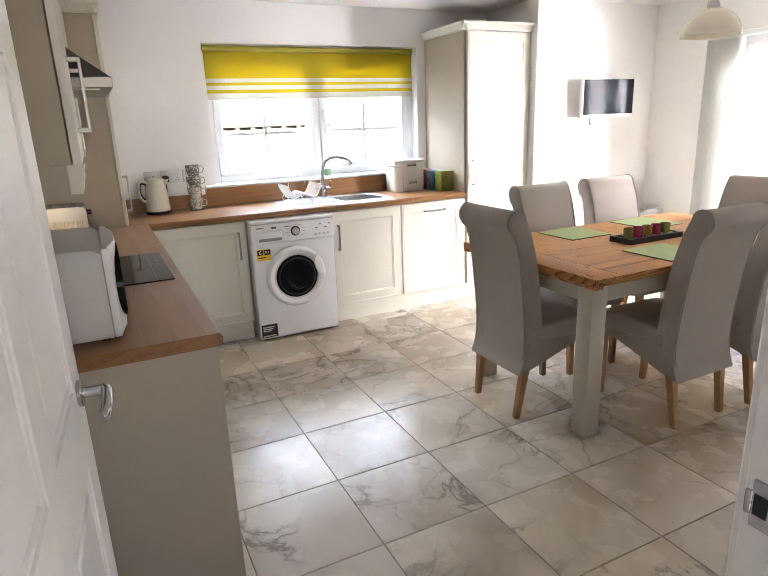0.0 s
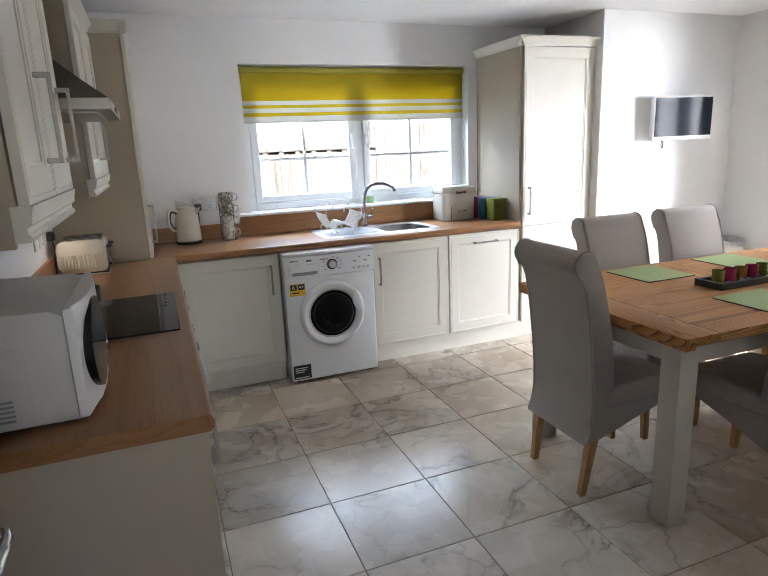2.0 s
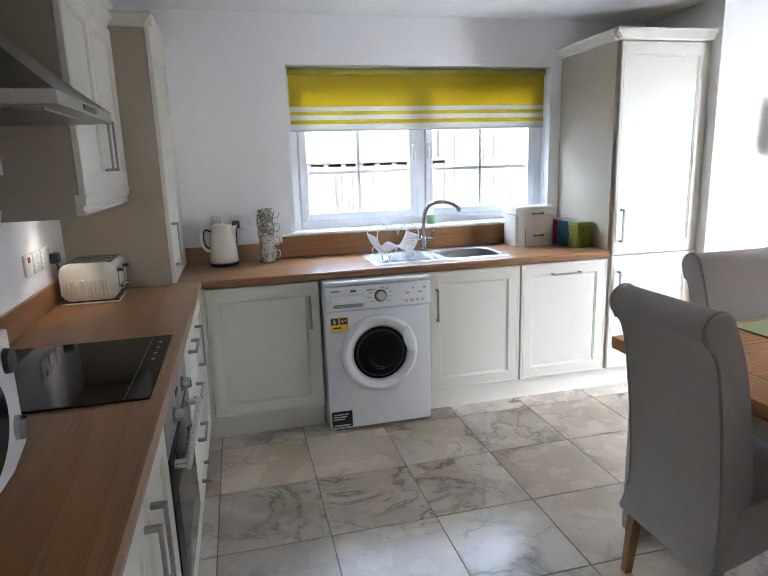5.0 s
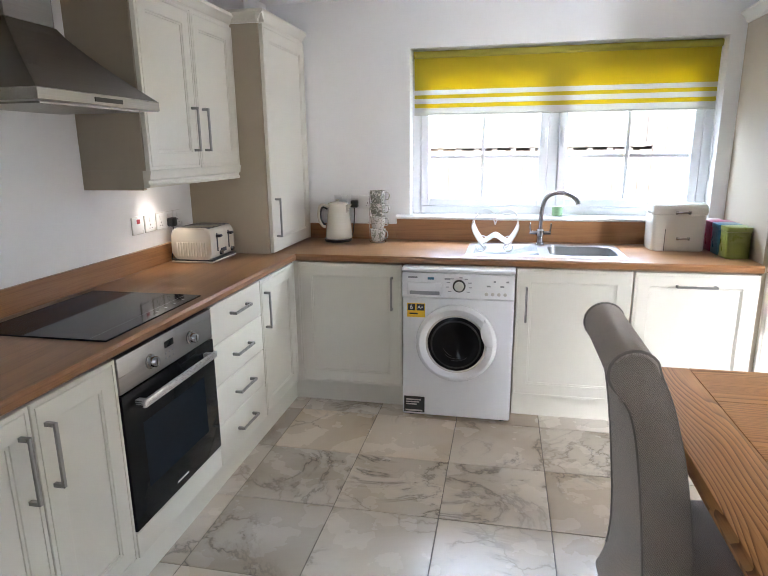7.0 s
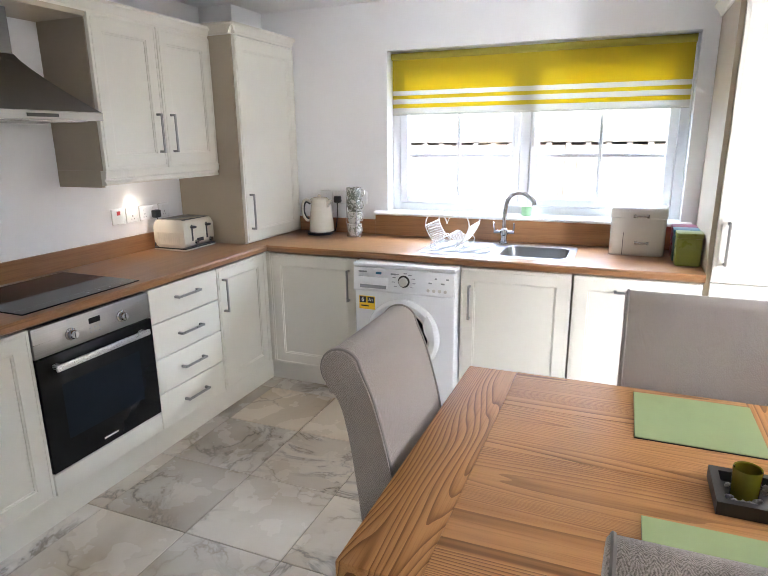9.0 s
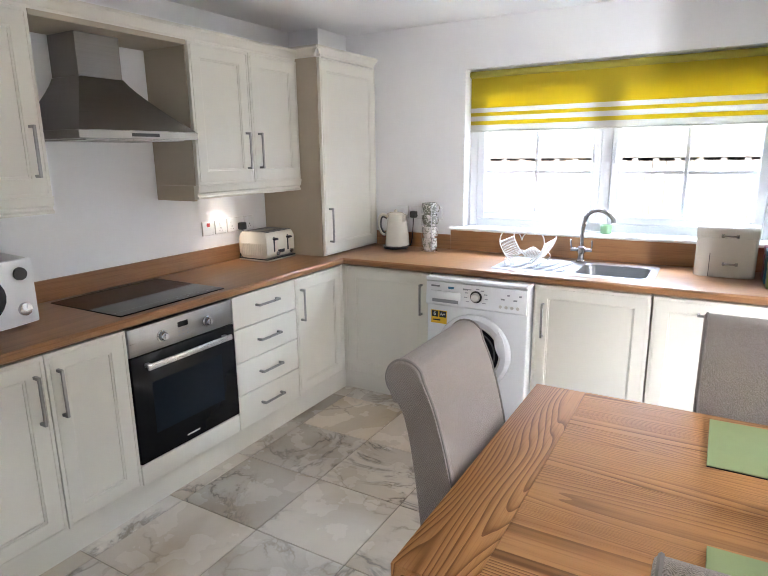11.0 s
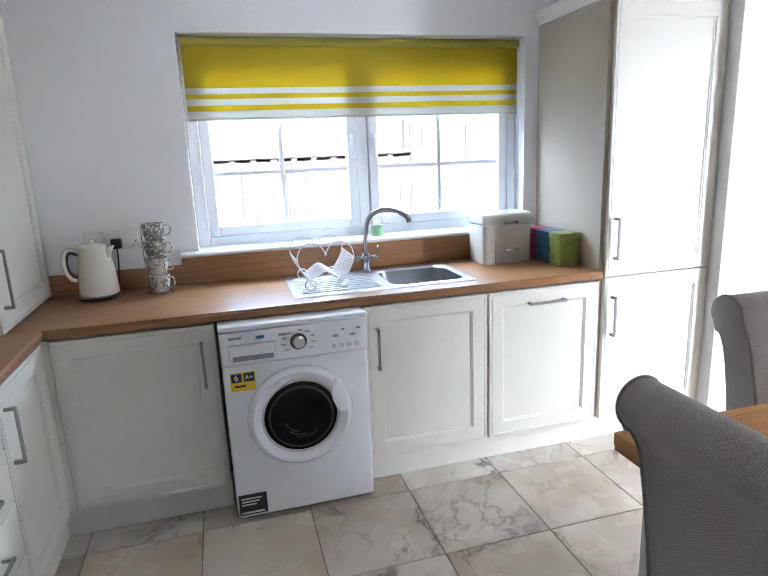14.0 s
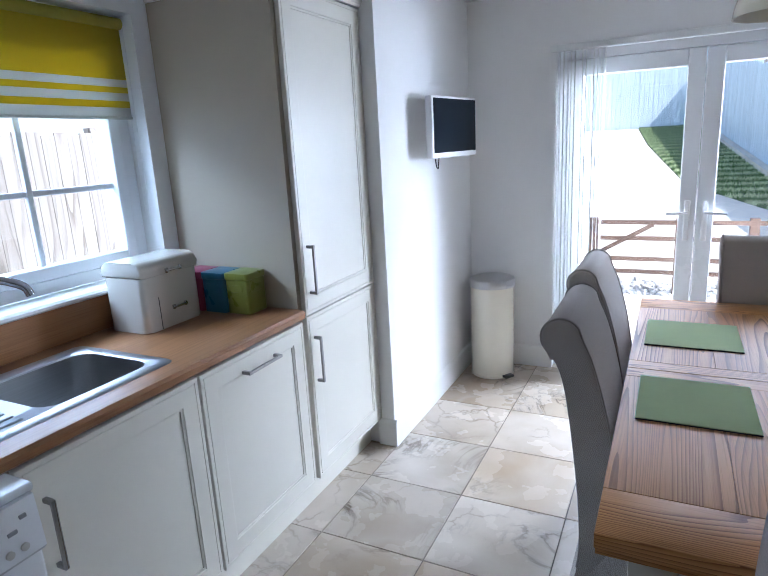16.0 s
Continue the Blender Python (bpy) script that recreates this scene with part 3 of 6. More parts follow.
# garden doors and their frame
gd = thing("door_2", "white glazed double garden doors, closed", "door", (RX + 0.08, -1.99, 0), kind="structure")
GX0, GX1 = RX + 0.06, RX + 0.13
part("door_frame", B((GX0, GX1, FD1 - 0.06, FD1, 0, FDT), (GX0, GX1, FD0, FD0 + 0.06, 0, FDT), (GX0, GX1, FD0 + 0.06, FD1 - 0.06, FDT - 0.06, FDT), (GX0, GX1, FD0 + 0.06, FD1 - 0.06, 0, 0.04), bev=0.004), M_UPVC, gd)
GM = (FD0 + FD1) / 2
for a, b in ((GM + 0.002, FD1 - 0.063), (FD0 + 0.063, GM - 0.002)):
    lf = part("door_leaf", B((GX0 - 0.01, GX1 - 0.015, a, a + 0.09, 0.043, FDT - 0.063), (GX0 - 0.01, GX1 - 0.015, b - 0.09, b, 0.043, FDT - 0.063), (GX0 - 0.01, GX1 - 0.015, a + 0.09, b - 0.09, 0.043, 0.16), (GX0 - 0.01, GX1 - 0.015, a + 0.09, b - 0.09, FDT - 0.153, FDT - 0.063), bev=0.005), M_UPVC, gd)
    pn = part("pane", B((GX0 + 0.02, GX0 + 0.024, a + 0.088, b - 0.088, 0.158, FDT - 0.151)), M_GLASS, lf, smooth=False)
    pn.visible_shadow = False
    hy = a + 0.045 if a > GM else b - 0.045
    dd = -1 if a > GM else 1
    hb = B((GX0 - 0.022, GX0 - 0.010, hy - 0.016, hy + 0.016, 0.88, 1.12), bev=0.005)
    tube(hb, [(GX0 - 0.02, hy, 1.05), (GX0 - 0.055, hy, 1.05), (GX0 - 0.06, hy - dd * 0.01, 1.05), (GX0 - 0.06, hy - dd * 0.11, 1.045)], 0.008, 10)
    part("door_handle", hb, M_WPLAST, lf)

vb = thing("vertical_blind", "white vertical vane blind gathered beside the garden doors", "blind", (RX - 0.02, -1.25, 2.02))
part("head_rail", B((RX - 0.045, RX - 0.004, FD0 - 0.02, FD1 + 0.03, 2.005, 2.045), bev=0.004), M_WPLAST, vb)
for i in range(14):
    y = FD1 - 0.01 - i * 0.021
    vm = bmesh.new()
    add_box(vm, -0.044, 0.044, -0.0006, 0.0006, 0.06, 2.0, 0, 1, Matrix.Translation((RX - 0.05, y, 0)) @ Matrix.Rotation(radians(8 + 5 * math.sin(i * 2.1)), 4, "Z"))
    part("vane", vm, M_VANE, vb, smooth=False)

# hall door: lining, architrave, leaf and lever
lin = B((DX0 - 0.03, DX0, DW - 0.12, DW, 0, 2.02), (DX1, DX1 + 0.03, DW - 0.12, DW, 0, 2.02), (DX0 - 0.03, DX1 + 0.03, DW - 0.12, DW, 2.02, 2.05), bev=0.002)
for b in ((DX1 - 0.012, DX1 + 0.001, DW - 0.085, DW - 0.045, 0, 2.02), (DX0 - 0.001, DX0 + 0.012, DW - 0.085, DW - 0.045, 0, 2.02)):
    add_box(lin, *b, bev=0.002)
dfr = thing("door_frame", "white gloss painted door lining with architraves", "door frame", (0.6, DW, 0), kind="structure")
part("lining", lin, M_TRIM, dfr)
for yy, d in ((DW, 1), (DW - 0.12, -1)):
    for x0, x1 in ((DX0 - 0.09, DX0 - 0.012), (DX1 + 0.012, DX1 + 0.09)):
        part("architrave", B((x0, x1, min(yy, yy + d * 0.018), max(yy, yy + d * 0.018), 0, 2.10), bev=0.005), M_TRIM, dfr)
sp = B((DX1 - 0.0035, DX1 + 0.001, DW - 0.042, DW - 0.012, 0.945, 1.015), bev=0.0015)
add_box(sp, DX1 - 0.006, DX1 - 0.001, DW - 0.014, DW - 0.004, 0.962, 0.998, 0.002)
part("strike_plate", sp, M_CHROME, dfr, "chrome strike plate with two screws")
part("strike_hole", B((DX1 - 0.0045, DX1 - 0.003, DW - 0.034, DW - 0.016, 0.965, 0.995)), M_BLACK, dfr)

LX0, LX1, LY0, LY1 = 0.165, 0.203, DW + 0.004, DW + 0.840
leaf = thing("door_1", "white six-panel hall door standing open, chrome lever", "door", (LX0, LY0, 0), kind="structure")
lb = bmesh.new()
st, ml = 0.10, (LY0 + LY1) / 2
rails = ((0.006, 0.22), (0.86, 1.02), (1.60, 1.70), (1.88, 1.986))
for a, b in ((LY0, LY0 + st), (LY1 - st, LY1), (ml - 0.045, ml + 0.045)):
    add_box(lb, LX0, LX1, a, b, 0.006, 1.986, 0.0015)
for z0, z1 in rails:
    for a, b in ((LY0 + st, ml - 0.045), (ml + 0.045, LY1 - st)):
        add_box(lb, LX0, LX1, a, b, z0, z1)
part("leaf_frame", lb, M_TRIM, leaf)
for (_, z0), (z1, _) in zip(rails, rails[1:]):
    for a, b in ((LY0 + st, ml - 0.045), (ml + 0.045, LY1 - st)):
        pb = B((LX0 + 0.012, LX1 - 0.010, a, b, z0, z1))
        add_box(pb, LX0 + 0.006, LX1 - 0.003, a + 0.028, b - 0.028, z0 + 0.028, z1 - 0.028, 0.006)
        for q in ((a, a + 0.012, z0, z1), (b - 0.012, b, z0, z1), (a + 0.012, b - 0.012, z0, z0 + 0.012), (a + 0.012, b - 0.012, z1 - 0.012, z1)):
            add_box(pb, LX0 + 0.003, LX1 - 0.0035, *q, 0.004, 2)
        part("panel", pb, M_TRIM, leaf)
HY = LY1 - 0.058
hb = bmesh.new()
cyl(hb, (LX1, HY, 1.0), (LX1 + 0.009, HY, 1.0), 0.026, 28, 0.002)
cyl(hb, (LX1 + 0.008, HY, 1.0), (LX1 + 0.045, HY, 1.0), 0.0105, 18)
tube(hb, [(LX1 + 0.045, HY + 0.004, 1.0), (LX1 + 0.052, HY - 0.012, 1.0), (LX1 + 0.053, HY - 0.04, 0.998), (LX1 + 0.052, HY - 0.075, 0.993), (LX1 + 0.048, HY - 0.108, 0.992), (LX1 + 0.043, HY - 0.115, 0.992)], 0.0105, 14)
part("door_handle", hb, M_CHROME, leaf, "polished chrome lever on a round rose")
part("latch_plate", B((LX0 + 0.006, LX1 - 0.006, LY1 - 0.001, LY1 + 0.0015, 0.93, 1.07)), M_CHROME, leaf)

leaf.rotation_euler = (0, 0, radians(-3.4))

# ---- kitchen cabinets ----
FX, FY = 0.568, -0.595       # carcass faces of the two runs
MX, MY = facing("x", FX), facing("y", FY)
PL, TOPZ = 0.145, 0.868


def base_x(name, u0, u1, label, fronts):
    """A floor cabinet on the hob wall. fronts: (kind, u0, u1, v0, v1, handle u, v, upright)."""
    c = thing(name, label, "cabinet", (FX, (u0 + u1) / 2, 0))
    part("carcass", B((0.02, FX - 0.014, u0 + 0.001, u1 - 0.001, PL, TOPZ)), M_CARC, c)
    for kind, a, b, v0, v1, hu, hv, up in fronts:
        d = part("door" if kind == "door" else "drawer_front", shaker(a, b, v0, v1, MX) if kind == "door" else slab(a, b, v0, v1, MX), M_CAB, c)
        if hu is not None:
            part("handle", bar_handle(hu, hv, MX, 0.19 if up else 0.17, up), M_HANDLE, d, "brushed nickel bar handle")
    return c


def base_y(name, u0, u1, label, fronts, depth=0.02, low=None):
    c = thing(name, label, "cabinet", ((u0 + u1) / 2, FY, 0))
    top = TOPZ if low is None else low
    part("carcass", B((u0 + 0.001, u1 - 0.001, FY + 0.014, -depth, PL, top)), M_CARC, c)
    if low is not None:
        for a, b in ((u0 + 0.001, u0 + 0.018), (u1 - 0.018, u1 - 0.001)):
            part("side_panel", B((a, b, FY + 0.029, -depth, low, TOPZ)), M_CARC, c)
        part("front_rail", B((u0 + 0.001, u1 - 0.001, FY + 0.014, FY + 0.028, low, TOPZ)), M_CARC, c)
    for kind, a, b, v0, v1, hu, hv, up in fronts:
        d = part("door", shaker(a, b, v0, v1, MY), M_CAB, c)
        if hu is not None:
            part("handle", bar_handle(hu, hv, MY, 0.19, up), M_HANDLE, d, "brushed nickel bar handle")
    return c


base_x("base_cabinet", -2.89, -2.207, "cream shaker base cabinet with two doors", [("door", -2.887, -2.55, PL, 0.86, -2.59, 0.70, True), ("door", -2.546, -2.210, PL, 0.86, -2.505, 0.70, True)])
base_x("drawer_cabinet", -1.603, -1.104, "cream cabinet with four plain drawers", [("drawer", -1.602, -1.107, z0, z1, -1.354, hz, False) for z0, z1, hz in ((0.690, 0.86, 0.79), (0.510, 0.686, 0.60), (0.330, 0.506, 0.42), (PL, 0.326, 0.24))])
base_x("base_cabinet", -1.102, -0.62, "cream shaker base cabinet with one door", [("door", -1.102, -0.637, PL, 0.86, -1.057, 0.70, True)])
base_y("base_cabinet", 0.61, 1.212, "cream shaker corner base cabinet with one door", [("door", 0.612, 1.208, PL, 0.86, 1.155, 0.70, True)])
base_y("base_cabinet", 1.826, 2.408, "cream shaker base cabinet under the sink", [("door", 1.830, 2.406, PL, 0.86, 1.882, 0.67, True)], low=0.70)
base_y("dishwasher_cabinet", 2.410, 2.998, "cream shaker fronted built-in dishwasher", [("door", 2.416, 2.994, PL, 0.86, 2.705, 0.795, False)])
solo("corner_post", B((0.548, 0.609, -0.611, -0.575, PL, 0.866), (0.548, 0.584, -0.636, -0.611, PL, 0.866), bev=0.002), M_CAB, "cream corner post between the cabinet runs", "post", "structure")
endp = B((0.02, 0.588, -2.916, -2.892, 0, TOPZ), bev=0.002)
solo("end_panel", endp, M_CARC, "stone coloured end panel of the cabinet run", "panel")
solo("plinth", B((0.527, 0.542, -2.891, -0.543, 0, 0.142), (0.542, 1.212, -0.543, -0.528, 0, 0.142), (1.83, 3.627, -0.543, -0.528, 0, 0.142)), M_CAB, "cream plinth board below the cabinets", "plinth", "structure")

# oven
ov = thing("oven", "built-in steel and black glass electric oven", "oven", (0.57, -1.907, 0))
part("body", B((0.03, FX, -2.204, -1.608, 0.24, 0.855)), M_BLACK, ov)
part("filler", slab(-2.204, -1.608, PL, 0.236, MX), M_CAB, ov, "cream filler panel")
part("control_panel", slab(-2.204, -1.608, 0.735, 0.856, MX, 0.022), M_STEEL, ov, "brushed steel control panel")
part("oven_door", slab(-2.204, -1.608, 0.245, 0.730, MX, 0.024), M_BLACKGL, ov, "black glass oven door")
wn_ = bmesh.new()
add_box(wn_, -2.112, -1.702, 0.36, 0.60, 0.0238, 0.0246, 0, 1, MX)
part("door_window", wn_, M_TV, ov)
hb = bmesh.new()
add_box(hb, -2.152, -1.662, 0.672, 0.700, 0.055, 0.070, 0.006, 2, MX)
for u in (-2.142, -1.697):
    add_box(hb, u, u + 0.025, 0.677, 0.695, 0.023, 0.058, 0.003, 1, MX)
part("oven_handle", hb, M_LID, ov, "wide brushed steel handle")
for u in (-2.037, -1.777):
    kb = bmesh.new()
    lathe(kb, [(0, 0), (0.026, 0), (0.026, 0.005), (0.020, 0.007), (0.018, 0.026), (0.015, 0.030), (0, 0.030)], (0, 0, 0), 28, MX @ Matrix.Translation((u, 0.79, 0.022)))
    add_box(kb, u - 0.003, u + 0.003, 0.775, 0.805, 0.050, 0.055, 0.001, 1, MX)
    part("knob", kb, M_CHROME, ov, "chrome control knob")
part("display", slab(-1.947, -1.887, 0.802, 0.828, MX, 0.0232), M_BLACKGL, ov)
for i in range(3):
    for j in range(2):
        part("button", slab(-1.947 + i * 0.024, -1.935 + i * 0.024, 0.762 + j * 0.018, 0.770 + j * 0.018, MX, 0.0240), M_GREYPL, ov)
part("badge", slab(-1.952, -1.872, 0.272, 0.283, MX, 0.0246), M_SILVER, ov)

# worktop, upstand, hob
wk = bmesh.new()
prism(wk, [(0.0, 0.87), (0.592, 0.87), (0.602, 0.878), (0.604, 0.898), (0.597, 0.909), (0.588, 0.911), (0.0, 0.911)], "y", -2.93, -0.623)
worktop = solo("worktop", wk, M_WORKY, "oak-effect laminate worktop along the hob wall", "worktop")
wk2 = bmesh.new()
prof = [(-0.0, 0.87), (-0.615, 0.87), (-0.625, 0.878), (-0.627, 0.898), (-0.620, 0.909), (-0.611, 0.911), (-0.0, 0.911)]
SX0, SX1, SY0, SY1 = 2.0, 2.36, -0.495, -0.165     # sink bowl
for a, b in ((0.0, SX0 - 0.012), (SX1 + 0.012, 3.0)):
    prism(wk2, prof, "x", a, b)
prism(wk2, [(SY0 - 0.012, 0.87), (-0.615, 0.87), (-0.625, 0.878), (-0.627, 0.898), (-0.620, 0.909), (-0.611, 0.911), (SY0 - 0.012, 0.911)], "x", SX0 - 0.012, SX1 + 0.012)
prism(wk2, [(0.0, 0.87), (SY1 + 0.012, 0.87), (SY1 + 0.012, 0.911), (0.0, 0.911)], "x", SX0 - 0.012, SX1 + 0.012)
solo("worktop", wk2, M_WORK, "oak-effect laminate worktop below the window", "worktop")
solo("upstand", B((0.0, 0.018, -2.93, -0.657, 0.911, 1.01), bev=0.002), M_WORKY, "oak-effect upstand behind the hob", "upstand")
solo("upstand", B((0.49, 1.075, -0.018, 0, 0.911, 1.01), (1.075, 2.975, -0.018, 0, 0.911, 1.044), (2.975, 2.998, -0.018, 0, 0.911, 1.01), bev=0.002), M_WORK, "oak-effect upstand below the window sill", "upstand")
hob = thing("hob", "black ceramic glass hob set in the worktop", "hob", (0.33, -1.915, 0.911))
part("glass", B((0.07, 0.563, -2.205, -1.620, 0.911, 0.917), bev=0.002), M_BLACKGL, hob)
part("control_line", B((0.500, 0.5012, -2.195, -1.630, 0.9168, 0.9173)), M_GREYPL, hob, "thin printed control border")
for y in (-1.70, -1.76, -1.82, -1.88):
    part("touch_mark", B((0.526, 0.534, y - 0.006, y + 0.006, 0.9168, 0.9173)), M_GREYPL, hob)

# wall cabinets over the hob run
WXF = 0.30
MW = facing("x", WXF)


def wall_unit(u0, u1, label, splits, hs):
    c = thing("wall_cabinet", label, "cabinet", (WXF, (u0 + u1) / 2, 1.40), group="wall cabinets beside the cooker hood")
    part("carcass", B((0.0, WXF - 0.004, u0, u1, 1.405, 2.11), bev=0.001), M_CARC, c)
    for (a, b), h in zip(splits, hs):
        d = part("door", shaker(a, b, 1.405, 2.105, MW), M_CAB, c)
        part("handle", bar_handle(h, 1.58, MW, 0.20), M_HANDLE, d, "brushed nickel bar handle")
    pm = bmesh.new()
    pp = [(0.285, 1.335), (0.312, 1.335), (0.315, 1.345), (0.308, 1.352), (0.308, 1.362), (0.318, 1.370), (0.318, 1.378), (0.324, 1.4045), (0.285, 1.4045)]
    prism(pm, pp, "y", u0, u1)
    part("pelmet", pm, M_CAB, c, "cream moulded light pelmet")
    part("side_panel", B((0.0, 0.284, u0, u0 + 0.018, 1.325, 1.4045)), M_CARC, c)
    return c


wall_unit(-1.51, -0.66, "cream shaker double wall cabinet with pelmet", ((-1.507, -1.088), (-1.084, -0.663)), (-1.135, -1.035))
wall_unit(-2.945, -2.27, "cream shaker double wall cabinet by the door", ((-2.942, -2.610), (-2.606, -2.273)), (-2.655, -2.325))
CORN = [(0.0, 0.0), (0.008, 0.0), (0.010, 0.012), (0.016, 0.016), (0.022, 0.030), (0.036, 0.042), (0.040, 0.046), (0.040, 0.060), (0.0, 0.060)]
cn = bmesh.new()
prism(cn, [(0.30 + a, 2.108 + b) for a, b in CORN], "y", -2.98, -0.66)
prism(cn, [(-2.945 - a, 2.108 + b) for a, b in CORN], "x", 0.0, 0.335)
solo("cornice", cn, M_CAB, "cream moulded cornice along the wall cabinets", "cornice")
solo("bridge_panel", B((0.0, 0.315, -2.268, -1.512, 2.085, 2.107)), M_CARC, "stone coloured panel bridging the wall cabinets", "panel")

# tall corner cabinet on the worktop
tc = thing("tall_corner_cabinet", "cream shaker corner cabinet standing on the worktop", "cabinet", (0.2, -0.29, 0.912))
MT = facing("x", 0.468)
part("carcass", B((0.0, 0.464, -0.655, -0.001, 0.912, 2.125), bev=0.001), M_CARC, tc)
dd = part("door", shaker(-0.652, -0.01, 0.918, 2.12, MT), M_CAB, tc)
part("handle", bar_handle(-0.600, 1.11, MT, 0.22), M_HANDLE, dd)
cn = bmesh.new()
prism(cn, [(0.468 + a, 2.126 + b) for a, b in CORN], "y", -0.69, -0.002)
prism(cn, [(-0.655 - a, 2.126 + b) for a, b in CORN], "x", 0.0, 0.503)
part("cornice", cn, M_CAB, tc, "cream moulded cornice")

# tall fridge cabinet
tf = thing("fridge_cabinet", "tall cream shaker cabinet with two doors", "cabinet", (3.3, -0.3, 0))
MF = facing("y", -0.597)
part("carcass", B((3.0, 3.018, -0.594, -0.001, PL, 2.12), (3.018, 3.628, -0.593, -0.001, PL, 2.12)), M_CARC, tf)
for v0, v1, hv, ln in ((0.878, 2.115, 1.06, 0.2), (PL, 0.872, 0.68, 0.2)):
    d = part("door", shaker(3.021, 3.624, v0, v1, MF), M_CAB, tf)
    part("handle", bar_handle(3.066, hv, MF, ln), M_HANDLE, d, "brushed nickel bar handle")
cn = bmesh.new()
prism(cn, [(-0.617 - a, 2.121 + b) for a, b in CORN], "x", 2.96, 3.629)
prism(cn, [(3.0 - a, 2.121 + b) for a, b in CORN], "y", -0.652, -0.002)
part("cornice", cn, M_CAB, tf, "cream moulded cornice")

# cooker hood
hd = thing("cooker_hood", "stainless steel chimney cooker hood on the wall", "cooker hood", (0.2, -1.90, 1.63))
hm = bmesh.new()
n = 8
rings = []
for i in range(n + 1):
    f = i / n
    g = (1 - f) ** 1.2
    z = 1.665 + 0.235 * f
    y0, y1, x1 = -1.907 - 0.110 - 0.190 * g, -1.907 + 0.110 + 0.190 * g, 0.20 + 0.245 * g
    rings.append([hm.verts.new(p) for p in ((0.002, y0, z), (x1, y0, z), (x1, y1, z), (0.002, y1, z))])
for p, q in zip(rings, rings[1:]):
    for i in range(4):
        hm.faces.new((p[i], p[(i + 1) % 4], q[(i + 1) % 4], q[i]))
hm.faces.new(rings[0]), hm.faces.new(rings[-1][::-1])
part("canopy", hm, M_HOOD, hd, smooth=False)
part("rim", B((0.002, 0.449, -2.210, -1.604, 1.630, 1.664), bev=0.002), M_STEEL, hd, "bright steel rim")
part("filter", B((0.06, 0.405, -2.155, -1.655, 1.624, 1.6295)), M_HANDLE, hd, "metal grease filter")
part("chimney", B((0.002, 0.198, -2.015, -1.799, 1.901, 2.083), bev=0.002), M_HOOD, hd)
part("switch_strip", B((0.449, 0.452, -1.97, -1.83, 1.640, 1.654)), M_BLACK, hd)

# light pucks under the wall cabinet
for y in (-1.08,):
    pk = thing("cabinet_light", "small round light under the wall cabinet, switched on", "light", (0.12, y, 1.393))
    lm = bmesh.new()
    lathe(lm, [(0.034, 1.3945), (0.034, 1.384), (0.028, 1.382), (0.028, 1.385), (0, 1.385)], (0.12, y, 0), 28)
    part("housing", lm, M_STEEL, pk)
    gm = bmesh.new()
    lathe(gm, [(0, 1.3842), (0.026, 1.3842), (0.026, 1.3849), (0, 1.3849)], (0.12, y, 0), 24)
    part("bulb", gm, glow("lamp_glow", (1.0, 0.9, 0.75), 12.0), pk)
    sl = bpy.data.lights.new("cabinet_spot", "SPOT")
    sl.energy, sl.spot_size, sl.spot_blend, sl.color, sl.shadow_soft_size = 1.3, radians(70), 0.6, (1.0, 0.90, 0.76), 0.02
    so = new("cabinet_spot", sl)
    so.matrix_world = look((0.12, y, 1.378), (0.03, y, 0.9))

# washing machine
wm = thing("washing_machine", "white front-loading washing machine with a black porthole", "washing machine", (1.52, -0.35, 0))
WY = -0.685
part("body", B((1.224, 1.820, WY, -0.06, 0.015, 0.842), bev=0.012, seg=3), M_WHITE, wm)
part("top", B((1.222, 1.822, WY - 0.012, -0.06, 0.8425, 0.865), bev=0.008, seg=3), M_WHITE, wm)
fp = bmesh.new()
prism(fp, [(WY + 0.01, 0.70), (WY - 0.014, 0.702), (WY - 0.022, 0.712), (WY - 0.012, 0.838), (WY + 0.01, 0.841)], "x", 1.226, 1.818, 0.004)
part("control_panel", fp, M_WHITE, wm)
MWF = facing("y", WY)
part("drawer", B((1.255, 1.440, WY - 0.026, WY - 0.01, 0.722, 0.790), bev=0.006, seg=2), M_WHITE, wm, "white detergent drawer")
# grey strip for the shadow in the drawer's grip slot
part("grip_slot_shade", B((1.270, 1.430, WY - 0.027, WY - 0.024, 0.724, 0.744), bev=0.001), M_GREYPL, wm)
part("brand_mark", B((1.365, 1.398, WY - 0.020, WY - 0.010, 0.806, 0.818)), M_BLUE, wm, "blue printed mark")
kb = bmesh.new()
lathe(kb, [(0, 0), (0.034, 0), (0.034, 0.004), (0.029, 0.006), (0, 0.006)], (0, 0, 0), 32, MWF @ Matrix.Translation((1.532, 0.775, 0.016)))
dial = part("dial", kb, M_BLACK, wm, "dark dial collar")
kk = bmesh.new()
lathe(kk, [(0.025, 0.004), (0.024, 0.022), (0.020, 0.026), (0, 0.027)], (0, 0, 0), 32, MWF @ Matrix.Translation((1.532, 0.775, 0.016)))
part("dial_cap", kk, M_SILVER, dial, "silver dial cap")
